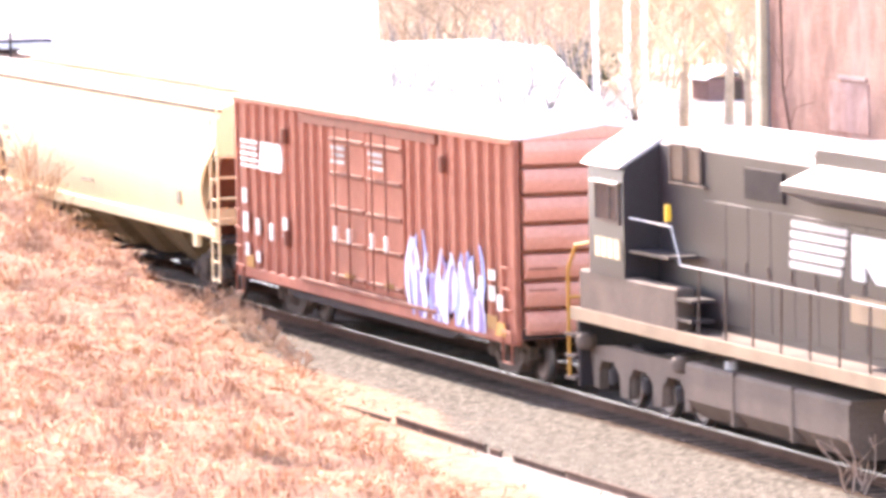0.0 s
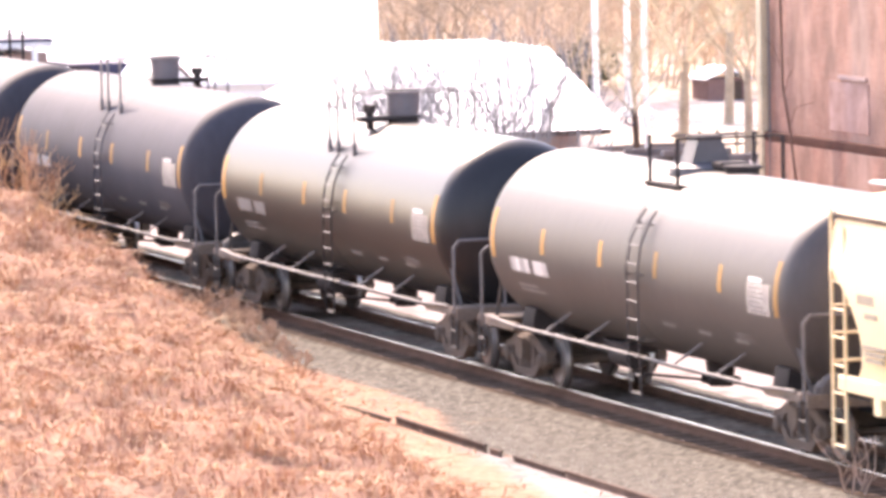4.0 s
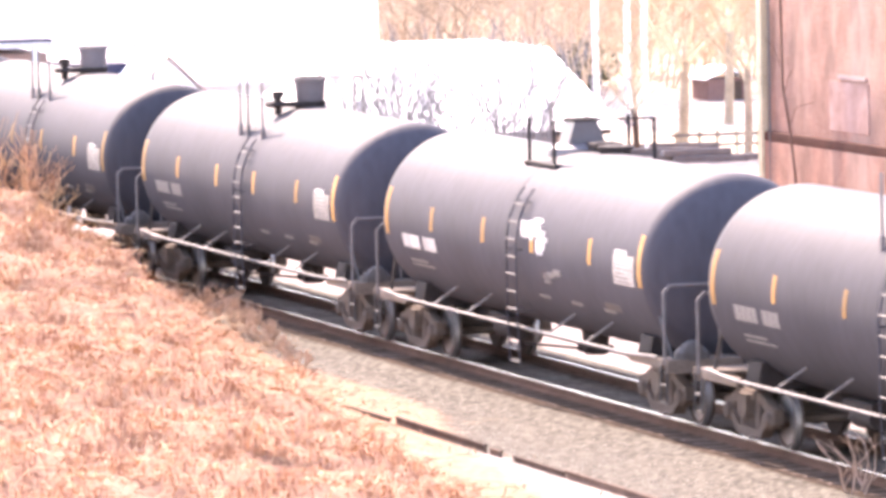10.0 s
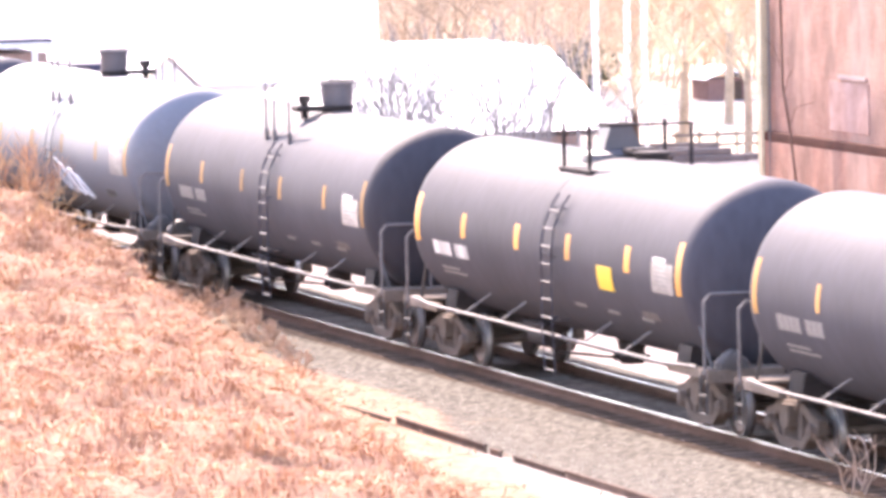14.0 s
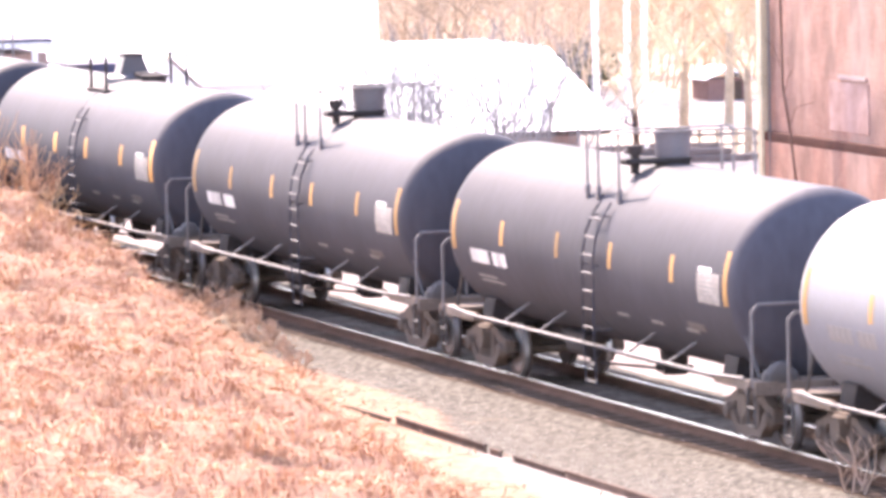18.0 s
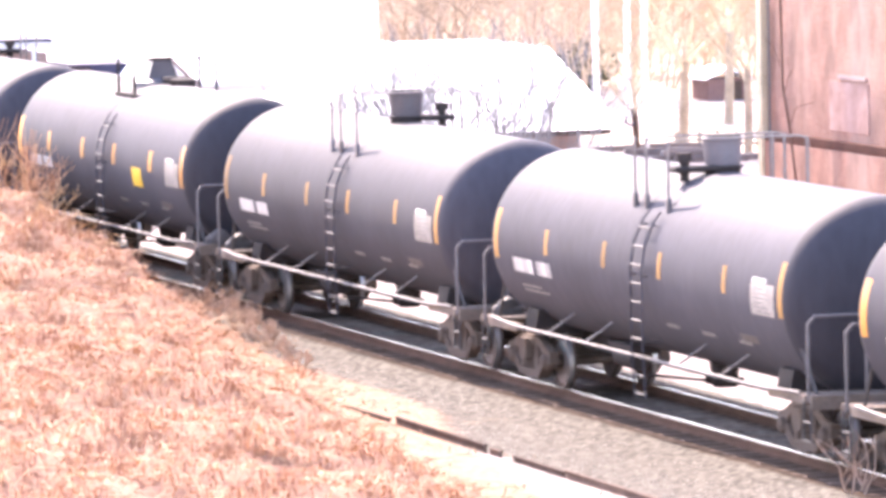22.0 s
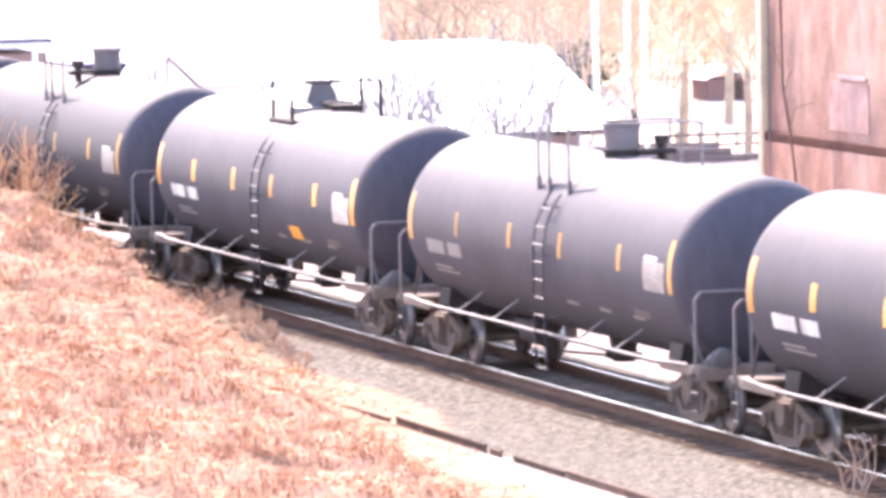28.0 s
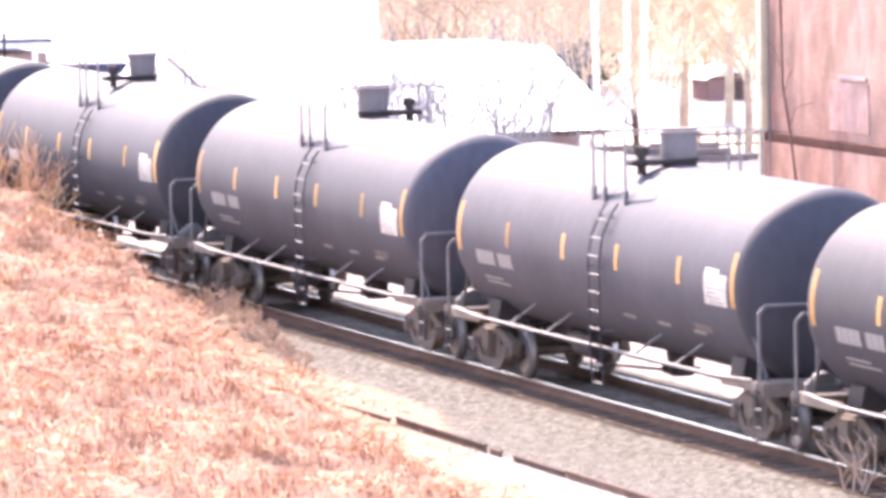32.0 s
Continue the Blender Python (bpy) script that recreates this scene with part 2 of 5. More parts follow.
def grid_mesh(name, xs, ys, mat):
    gx, gy = np.meshgrid(xs, ys, indexing="ij")
    gz = ground_height(gx, gy)
    nx, ny = len(xs), len(ys)
    me = bpy.data.meshes.new(name)
    idx = np.arange(nx * ny).reshape(nx, ny)
    faces = np.stack([idx[:-1, :-1], idx[1:, :-1], idx[1:, 1:], idx[:-1, 1:]], -1).reshape(-1, 4)
    me.from_pydata(np.stack([gx, gy, gz], -1).reshape(-1, 3).tolist(), [], faces.tolist())
    d = bank_depth(gx, gy, 1.5)
    soil = step(-2.0, 0.0, d) * step(-2.3, -3.2, gy)
    track = step(1.7, 1.3, np.abs(gy)) * (1 - 0.75 * step(0.66, 0.5, np.abs(gy)))
    pale = np.maximum(step(2.0, 2.6, gy), step(-3.7, -4.4, gy) * 0.75 * step(-39.0, -33.0, gx))
    litter = step(30, 42, gy) * step(-128, -150, gx) + 0.75 * step(25.5, 27, gy) * step(-126, -120, gx) * step(-107, -110, gx)
    layer = me.color_attributes.new("zones", "FLOAT_COLOR", "POINT")
    layer.data.foreach_set("color", np.stack([soil, track, pale, np.clip(litter, 0, 1)], -1).reshape(-1).astype(np.float32))
    me.polygons.foreach_set("use_smooth", [True] * len(me.polygons))
    me.materials.append(mat)
    return me


def zone_material():
    m = bpy.data.materials.new("trackside_ground")
    m.use_nodes = True
    n, link = m.node_tree.nodes, m.node_tree.links.new
    bsdf = n["Principled BSDF"]
    bsdf.inputs["Roughness"].default_value = 0.95
    bsdf.inputs["Specular IOR Level"].default_value = 0.06
    co = n.new("ShaderNodeTexCoord")
    noises = []
    for sc, det in ((0.35, 5), (2.2, 6), (8, 8)):
        t = n.new("ShaderNodeTexNoise")
        t.inputs["Scale"].default_value, t.inputs["Detail"].default_value = sc, det
        link(co.outputs["Object"], t.inputs["Vector"])
        noises.append(t)
    zone = n.new("ShaderNodeAttribute")
    zone.attribute_name = "zones"
    sep = n.new("ShaderNodeSeparateColor")
    link(zone.outputs["Color"], sep.inputs[0])

    def two(dark, light, fac, lo=0.32, hi=0.68):
        mx = n.new("ShaderNodeMix")
        mx.data_type = "RGBA"
        mx.inputs[6].default_value, mx.inputs[7].default_value = (*dark, 1), (*light, 1)
        r = n.new("ShaderNodeMapRange")
        r.inputs[1].default_value, r.inputs[2].default_value = lo, hi
        link(fac, r.inputs[0])
        link(r.outputs[0], mx.inputs[0])
        return mx.outputs[2]

    def blend(a, b, weight):
        """b over a, with a ragged edge."""
        w = n.new("ShaderNodeMath")
        w.operation = "MULTIPLY_ADD"
        w.inputs[1].default_value = 0.9
        link(noises[1].outputs[0], w.inputs[0])
        link(weight, w.inputs[2])
        r = n.new("ShaderNodeMapRange")
        r.interpolation_type = "SMOOTHSTEP"
        r.inputs[1].default_value, r.inputs[2].default_value = 0.75, 1.15
        link(w.outputs[0], r.inputs[0])
        mx = n.new("ShaderNodeMix")
        mx.data_type = "RGBA"
        link(r.outputs[0], mx.inputs[0])
        link(a, mx.inputs[6])
        link(b, mx.inputs[7])
        return mx.outputs[2]

    gravel = two((0.052, 0.047, 0.039), (0.16, 0.145, 0.118), noises[2].outputs[0], 0.38, 0.62)
    dirt = two((0.036, 0.0235, 0.0165), (0.092, 0.064, 0.046), noises[2].outputs[0])
    pale = two((0.20, 0.165, 0.15), (0.40, 0.345, 0.32), noises[1].outputs[0])
    soil = two((0.26, 0.142, 0.094), (0.40, 0.235, 0.158), noises[2].outputs[0])
    litter = two((0.36, 0.28, 0.205), (0.62, 0.525, 0.425), noises[1].outputs[0])
    col = blend(gravel, pale, sep.outputs[2])
    col = blend(col, dirt, sep.outputs[1])
    col = blend(col, soil, sep.outputs[0])
    col = blend(col, litter, zone.outputs["Alpha"])
    link(col, bsdf.inputs["Base Color"])
    b = n.new("ShaderNodeBump")
    b.inputs["Strength"].default_value, b.inputs["Distance"].default_value = 0.12, 0.02
    link(noises[2].outputs[0], b.inputs["Height"])
    link(b.outputs[0], bsdf.inputs["Normal"])
    return m


xs = np.concatenate([np.linspace(-2500, -400, 12), np.linspace(-360, -100, 40), np.arange(-98, -12, 0.45), np.linspace(-10, 120, 60), np.linspace(150, 2500, 12)])
ys = np.concatenate([np.linspace(-2500, -120, 10), np.linspace(-100, -26, 24), np.arange(-25, -5, 0.45), np.arange(-5, 5, 0.2), np.linspace(5.5, 60, 50), np.linspace(70, 200, 16), np.linspace(260, 2500, 10)])
ground = tagged(new("ground", grid_mesh("ground", xs, ys, zone_material())), "gravel, dry soil and pale dirt along the railway", "ground", kind="structure")

track = thing("railway_track", "worn main-line railway track on dark wooden ties", "track", kind="structure")
PROFILE = [(-0.07, -0.17), (0.07, -0.17), (0.07, -0.155), (0.012, -0.135), (0.012, -0.05), (0.034, -0.035), (0.034, -0.012), (-0.034, -0.012), (-0.034, -0.035), (-0.012, -0.05), (-0.012, -0.135), (-0.07, -0.155)]
for side in (-0.7525, 0.7525):
    rail = part("rail", Kit().prism([(side + a, b) for a, b in PROFILE], -700, 700, "x"), M_RAIL, track, "rust-brown steel rail")
    part("rail_head", Kit().prism([(side - 0.022, -0.0115), (side + 0.022, -0.0115), (side + 0.017, 0.0), (side - 0.017, 0.0)], -700, 700, "x"), M_RAILHEAD, rail, "polished running surface")
TIE = Kit().box((0, 0, 0), (0.23, 2.6, 0.18), b=0.015).mesh("tie", M_TIE)
rng = random.Random(4)
for i in range(230):
    part("tie", TIE, None, track, at=pose(-115 + 0.52 * i, rng.uniform(-0.05, 0.05), -0.262 + rng.uniform(-0.01, 0.012), 0, 0, rng.uniform(-1, 1)))
tagged(part("ties", (lambda k: [k.box((-700 + 0.52 * i, 0, -0.262), (0.23, 2.6, 0.18)) for i in list(range(0, 1120)) + list(range(1360, 2690))] and k)(Kit()), M_TIE, track), kind="stuff")
siding = thing("siding_rail", "rust-dark disused siding rail half buried in pale dirt", "rail", kind="structure")
for x0, x1, sink in ((-43.0, -38.7, 0.235), (-38.3, -33.4, 0.17), (-33.15, -32.6, 0.20), (-31.9, -29.4, 0.205), (-29.3, -22.0, 0.18)):
    part("rail", Kit().prism([(-4.18 + a, b - sink) for a, b in PROFILE], x0, x1, "x"), M_TIE, siding, "rust-dark length of rail")

# ---- rolling stock ----
TANK_R, TANK_Z = 1.535, 2.446


def wheelset_mesh(r, name="wheelset", steel=None):
    k = Kit()
    for s in (-1, 1):
        prof = [(s * 0.665, r + 0.028), (s * 0.690, r + 0.028), (s * 0.705, r + 0.004), (s * 0.795, r - 0.004), (s * 0.795, r - 0.06), (s * 0.745, r - 0.08), (s * 0.735, 0.16), (s * 0.80, 0.12), (s * 0.80, 0.08)]
        k.lathe(prof, 28, "y")
        for i in range(8):
            a = 6.283185 * i / 8
            k.cyl((0.24 * math.cos(a), s * 0.73, 0.24 * math.sin(a)), (0.24 * math.cos(a), s * 0.765, 0.24 * math.sin(a)), 0.035, 0.03, 6)
    k.cyl((0, -1.02, 0), (0, 1.02, 0), 0.085, n=12)
    return k.mesh(name, steel or M_WHEEL)


def tread_mesh(r, s=-1):
    return Kit().lathe([(s * 0.7055, r + 0.0055), (s * 0.794, r - 0.0025), (s * 0.7965, r - 0.006), (s * 0.7965, r - 0.018), (s * 0.78, r - 0.03)], 28, "y").mesh("tread", M_TREAD)


WHEEL_R = 0.457
WHEELSET = wheelset_mesh(WHEEL_R)
TREAD = tread_mesh(WHEEL_R)
TREAD_FAR = tread_mesh(WHEEL_R, 1)
SIDEFRAME = (lambda k: (
    k.prism([(-1.13, 0.42), (-1.13, 0.64), (-0.86, 0.70), (-0.52, 0.84), (0.52, 0.84), (0.86, 0.70), (1.13, 0.64), (1.13, 0.42), (0.98, 0.38), (0.78, 0.42), (0.72, 0.58), (0.48, 0.70), (-0.48, 0.70), (-0.72, 0.58), (-0.78, 0.42), (-0.98, 0.38)], -0.08, 0.08, "y"),
    k.prism([(-0.82, 0.40), (-0.72, 0.50), (-0.46, 0.28), (0.46, 0.28), (0.72, 0.50), (0.82, 0.40), (0.52, 0.15), (-0.52, 0.15)], -0.10, 0.10, "y"),
    k.box((-0.37, 0, 0.5), (0.13, 0.17, 0.46), b=0.02), k.box((0.37, 0, 0.5), (0.13, 0.17, 0.46), b=0.02),
    k.box((0, 0, 0.76), (0.62, 0.24, 0.12), b=0.02), k)[-1])(Kit()).mesh("side_frame", M_TRUCK)
BEARING = Kit().lathe([(-0.14, 0.11), (-0.13, 0.15), (0.02, 0.155), (0.05, 0.13), (0.10, 0.12), (0.12, 0.07)], 14, "y").mesh("bearing", M_TRUCK)
SPRING = Kit().lathe([(0.27, 0.05)] + [p for lev in range(7) for p in ((0.275 + lev * 0.055, 0.062), (0.292 + lev * 0.055, 0.084), (0.312 + lev * 0.055, 0.062))] + [(0.66, 0.05)], 10, "z").mesh("spring", M_TRUCK)
BOLSTER = Kit().prism([(-0.16, 0.46), (0.16, 0.46), (0.2, 0.62), (0.2, 0.80), (-0.2, 0.80), (-0.2, 0.62)], -1.2, 1.2, "y").mesh("bolster", M_TRUCK)
SHOE = Kit().prism([(-0.05, 0.30), (0.03, 0.32), (0.06, 0.5), (0.03, 0.68), (-0.05, 0.70), (0.0, 0.5)], -0.05, 0.05, "y").mesh("brake_shoe", M_UNDER)


def add_truck(owner, x):
    """A two-axle freight truck, its parts under the car."""
    global BODY
    drawn, BODY = BODY, (1.0, 1.0)
    frame_part = part("truck_bolster", BOLSTER, None, owner, "rusty cast steel truck", at=pose(x, 0, 0))
    for s in (-1, 1):
        part("side_frame", SIDEFRAME, None, frame_part, at=pose(0, s * 0.99, 0))
        for dx in (-0.2, 0.0, 0.2):
            part("spring", SPRING, None, frame_part, at=pose(dx, s * 0.99, 0))
        for e in (-1, 1):
            part("bearing_cap", BEARING, None, frame_part, at=pose(e * 0.89, s * 1.04, WHEEL_R, 0, 0, 0 if s > 0 else 180))
            part("brake_shoe", SHOE, None, frame_part, at=pose(e * 0.36, s * 0.75, 0, 0, 0, 0 if e > 0 else 180))
    for e in (-1, 1):
        w = part("wheelset", WHEELSET, None, owner, at=pose(x + e * 0.89, 0, WHEEL_R))
        part("tread", TREAD, None, w, "bright worn tread")
        part("tread", TREAD_FAR, None, w, "bright worn tread")
        WHEELS.append((w, WHEEL_R, owner))
    BODY = drawn


COUPLER = (lambda k: (k.box((0, 0, 0), (0.9, 0.15, 0.17), b=0.02), k.box((0.42, 0.04, 0), (0.26, 0.30, 0.26), b=0.05), k.box((0.56, -0.09, 0), (0.14, 0.12, 0.28), b=0.04), k.cyl((0.3, 0.3, -0.05), (0.62, 0.18, -0.42), 0.03, n=6), k.cyl((0.3, 0.3, -0.05), (0.2, 0.3, 0.1), 0.03, n=6), k)[-1])(Kit()).mesh("coupler", M_TRUCK)


def on_tank(x0, x1, a0, a1, lift=0.006, n=6, r=TANK_R):
    """A thin curved plate on the tank's near side; a: degrees above its middle."""
    k = Kit()
    vs = []
    for i in range(n + 1):
        a = radians(a0 + (a1 - a0) * i / n)
        for rr in (r - 0.01, r + lift):
            for x in (x0, x1):
                vs.append((x, -rr * math.cos(a), TANK_Z + rr * math.sin(a)))
    fs = []
    for i in range(n):
        o = i * 4
        fs += [(o + 2, o + 3, o + 7, o + 6), (o, o + 4, o + 5, o + 1), (o, o + 2, o + 6, o + 4), (o + 1, o + 5, o + 7, o + 3)]
    fs += [(0, 1, 3, 2), (n * 4, n * 4 + 2, n * 4 + 3, n * 4 + 1)]
    return k.add(vs, fs)


def tank_profile():
    """Half of the shell: plain barrel with a dished end."""
    pts = [(0.0, TANK_R), (7.12, TANK_R)]
    for i in range(1, 11):
        a = radians(9 * i)
        pts.append((7.12 + 0.78 * math.sin(a), max(TANK_R * math.cos(a), 0.02)))
    return pts


TANK_MESHES = {}


def tank_mesh(key, build):
    if key not in TANK_MESHES:
        TANK_MESHES[key] = build()
    return TANK_MESHES[key]


def tank_car(name_label, paint, kind_of_hatch, orange, letters, extras, brake_end):
    car = thing("tank_car", name_label, "tank car", "tank cars of the train")
    half = tank_profile()
    shell = [(-7.12, TANK_R), (-0.02, TANK_R), (-0.015, TANK_R + 0.006), (0.015, TANK_R + 0.006), (0.02, TANK_R), (7.12, TANK_R)]
    part("shell", tank_mesh(("shell", paint.name), lambda: Kit().lathe(shell, 72, "x", Matrix.Translation((0, 0, TANK_Z))).mesh("shell", paint, 25)), None, car)
    head = tank_mesh(("head", paint.name), lambda: Kit().lathe(half[1:], 72, "x", Matrix.Translation((0, 0, TANK_Z))).mesh("head", paint, 60))
    part("head", head, None, car, "domed tank end")
    part("head", head, None, car, "domed tank end", at=pose(0, 0, 0, 0, 0, 180))
    for e in (-1, 1):
        face = e
        turn = pose(0, 0, 0, 0, 0, 0 if e > 0 else 180)
        # stub sill, saddle, deck, coupler
        part("stub_sill", tank_mesh("sill", lambda: Kit().box((6.8, 0, 0.90), (3.6, 0.40, 0.40), b=0.03).mesh("stub_sill", M_UNDER)), None, car, at=turn)
        part("saddle", tank_mesh("saddle", lambda: Kit().prism([(-1.15, 0.92), (1.15, 0.92), (1.20, 1.05), (1.14, 1.34)] + [(1.525 * math.cos(radians(a)), TANK_Z + 1.525 * math.sin(radians(a))) for a in range(-46, -135, -8)] + [(-1.14, 1.34), (-1.20, 1.05)], 5.9, 6.5, "x").mesh("saddle", M_UNDER)), None, car, at=turn)
        part("end_deck", tank_mesh("deck", lambda: Kit().box((7.75, 0, 1.07), (0.75, 2.85, 0.06), b=0.01).box((8.1, 0, 1.0), (0.07, 2.95, 0.22), b=0.01).box((7.0, -1.40, 1.02), (1.6, 0.12, 0.14), b=0.01).box((7.0, 1.40, 1.02), (1.6, 0.12, 0.14), b=0.01).mesh("end_deck", M_DECK)), None, car, at=turn)
        part("coupler", COUPLER, None, car, at=turn @ pose(8.42, 0, 0.86))
        for s in (-1, 1):
            part("grab_rail", tank_mesh("grab", lambda: Kit().pipe([(7.95, -0.52, 1.08), (7.95, -0.52, 2.18), (7.95, -0.62, 2.28), (7.95, -1.34, 2.28), (7.95, -1.45, 2.16), (7.95, -1.45, 1.0)], 0.028, 8).mesh("grab_rail", M_SIDERAIL)), None, car, at=turn if s < 0 else pose(0, 0, 0, 0, 0, 0 if e < 0 else 180) @ Matrix.Diagonal((-1, 1, 1, 1)))
            part("step_stirrup", tank_mesh("stirrup", lambda: Kit().pipe([(7.78, -1.46, 1.0), (7.78, -1.47, 0.42), (8.08, -1.47, 0.42), (8.08, -1.46, 1.0)], 0.022).pipe([(7.78, -1.47, 0.70), (8.08, -1.47, 0.70)], 0.02).mesh("step_stirrup", M_RAILING)), None, car, at=turn if s < 0 else turn @ Matrix.Diagonal((1, -1, 1, 1)))
            part("end_brace", tank_mesh("brace", lambda: Kit().pipe([(7.75, -1.25, 1.1), (7.2, -1.30, 1.85)], 0.03).mesh("end_brace", M_RAILING)), None, car, at=turn if s < 0 else turn @ Matrix.Diagonal((1, -1, 1, 1)))
        add_truck(car, e * 6.72)
    for s in (-1, 1):
        flip = Matrix.Diagonal((1, -s, 1, 1)) if s > 0 else None
        part("side_rail", tank_mesh("siderail", lambda: Kit().pipe([(-7.6, -1.46, 1.12), (-6.2, -1.54, 1.08), (6.2, -1.54, 1.08), (7.6, -1.46, 1.12)], 0.026, 8).mesh("side_rail", M_SIDERAIL)), None, car, "long grey safety rail", at=flip)
        for x in (-4.25, -2.28, 2.28, 4.25):
            part("rail_bracket", tank_mesh("bracket", lambda: Kit().pipe([(0, -1.54, 1.08), (0.3, -1.12, 1.44)], 0.022).mesh("rail_bracket", M_SIDERAIL)), None, car, at=pose(x, 0, 0) if s < 0 else Matrix.Translation((x, 0, 0)) @ Matrix.Diagonal((1, -1, 1, 1)))
        # ladder at mid car
        lad = part("ladder", tank_mesh(("stile", paint.name), lambda: stile_kit().mesh("ladder", paint)), None, car, at=flip)
        part("stile", tank_mesh(("stile", paint.name), None), None, lad, at=pose(0.54, 0, 0))
        for z in (1.35, 2.4, 3.2):
            for x in (0.38, 0.92):
                part("bracket", tank_mesh(("lbracket", paint.name), lambda: Kit().cyl((0, 0, 0), (0, 0.3, 0), 0.016, n=6).mesh("bracket", paint)), None, lad, at=pose(x, -ladder_out(z), z))
        for i in range(10):
            z = 0.5 + 0.295 * i
            part("rung", tank_mesh("rung", lambda: Kit().cyl((0.38, 0, 0), (0.92, 0, 0), 0.018, n=6).mesh("rung", M_RUNG)), None, lad, at=pose(0, -ladder_out(z), z))
    part("outlet_valve", tank_mesh("outlet", lambda: Kit().cyl((0.2, 0, 0.5), (0.2, 0, 1.0), 0.2, 0.26, 12).box((0.2, 0, 0.6), (0.55, 0.5, 0.12), b=0.02).cyl((0.2, -0.2, 0.6), (0.2, -1.3, 0.75), 0.025, n=6).mesh("outlet_valve", M_UNDER)), None, car)
    part("brake_cylinder", tank_mesh("brakecyl", lambda: Kit().cyl((-3.4, -0.5, 0.75), (-2.5, -0.5, 0.75), 0.2, n=14).box((-2.9, -0.5, 0.92), (1.2, 0.5, 0.16), b=0.02).mesh("brake_cylinder", M_UNDER)), None, car)
    part("air_reservoir", tank_mesh("reservoir", lambda: Kit().lathe([(2.9, 0.1), (2.95, 0.24), (4.0, 0.24), (4.05, 0.1)], 16, "x", pose(0, 0.2, 0.76)).mesh("air_reservoir", M_UNDER)), None, car)
    part("brake_rod", tank_mesh("rod", lambda: Kit().pipe([(-6.1, -0.3, 0.66), (-3.4, -0.5, 0.75)], 0.02).pipe([(-2.5, -0.5, 0.75), (6.1, -0.25, 0.68)], 0.02).pipe([(-7.9, 0.35, 0.85), (7.9, 0.35, 0.85)], 0.025).mesh("brake_rod", M_UNDER)), None, car)
    # brake wheel housing and box at one end
    be = 1 if brake_end > 0 else -1
    part("hand_brake", tank_mesh("handbrake", lambda: Kit().lathe([(-0.14, 0.05), (-0.12, 0.18), (0.0, 0.21), (0.1, 0.17), (0.14, 0.05)], 20, "x", pose(8.02, -1.02, 1.20)).box((8.0, -1.02, 1.16), (0.26, 0.56, 0.26), b=0.08).mesh("hand_brake", M_RAILING)), None, car, "grey hand brake housing", at=pose(0, 0, 0) if be > 0 else Matrix.Diagonal((-1, 1, 1, 1)))
    top = TANK_Z + TANK_R
    # top works
    sx = kind_of_hatch
    if sx > 0:
        part("hatch_neck", tank_mesh("hneck", lambda: Kit().lathe([(top - 0.06, 0.30), (top + 0.05, 0.29), (top + 0.06, 0.33), (top + 0.10, 0.33), (top + 0.11, 0.26)], 28, "z").mesh("hatch_neck", M_UNDER)), None, car, "narrow dark hatch neck", at=pose(0.28, 0, 0))
    else:
        part("hatch_base", tank_mesh("hbase", lambda: Kit().lathe([(top - 0.10, 0.60), (top + 0.03, 0.58), (top + 0.06, 0.50), (top + 0.09, 0.46)], 28, "z").mesh("hatch_base", M_HATCH)), None, car, "dark hatch platform", at=pose(-0.4, 0, 0))
    if sx > 0:
        part("valve_housing", tank_mesh("house1", lambda: Kit().lathe([(top + 0.08, 0.27), (top + 0.14, 0.285), (top + 0.49, 0.315), (top + 0.50, 0.335), (top + 0.545, 0.335), (top + 0.56, 0.29), (top + 0.565, 0.02)], 28, "z").mesh("valve_housing", M_HATCH)), None, car, "round grey valve housing", at=pose(0.28, 0, 0))
        part("housing_lid", tank_mesh("lid1", lambda: Kit().lathe([(top + 0.566, 0.02), (top + 0.566, 0.30), (top + 0.59, 0.29), (top + 0.60, 0.02)], 24, "z").mesh("housing_lid", M_UNDER)), None, car, "dark lid", at=pose(0.28, 0, 0))
        vy = 1.0 if sx == 1 else -1.0
        part("valve_plate", tank_mesh("vplate", lambda: Kit().box((0, 0, top + 0.06), (0.36, 0.8, 0.10), b=0.03).mesh("valve_plate", M_UNDER)), None, car, at=pose(0.36, vy * 0.5, 0))
        part("relief_valve", tank_mesh("relief", lambda: Kit().cyl((0, 0, top - 0.1), (0, 0, top + 0.22), 0.075, n=12).cyl((0, 0, top + 0.22), (0, 0, top + 0.36), 0.12, 0.13, 12).mesh("relief_valve", M_UNDER)), None, car, at=pose(0.36, vy * 0.68, -0.04))
    else:
        part("valve_housing", tank_mesh("house2", lambda: Kit().prism([(-0.34, top + 0.04), (0.34, top + 0.04), (0.33, top + 0.16), (0.20, top + 0.48), (-0.20, top + 0.48)], -0.67, -0.13, "x").mesh("valve_housing", M_HATCH_DARK)), None, car, "angular dark valve housing")
        part("housing_lid", tank_mesh("lid2", lambda: Kit().box((-0.4, 0, top + 0.51), (0.58, 0.46, 0.06), b=0.015).mesh("housing_lid", M_UNDER)), None, car, "dark flat lid")
        part("relief_valve", tank_mesh("relief2", lambda: Kit().cyl((0.5, 0.2, top - 0.1), (0.5, 0.2, top + 0.12), 0.08, n=12).box((0.42, 0.15, top + 0.1), (0.5, 0.5, 0.1), b=0.02).mesh("relief_valve", M_UNDER)), None, car)
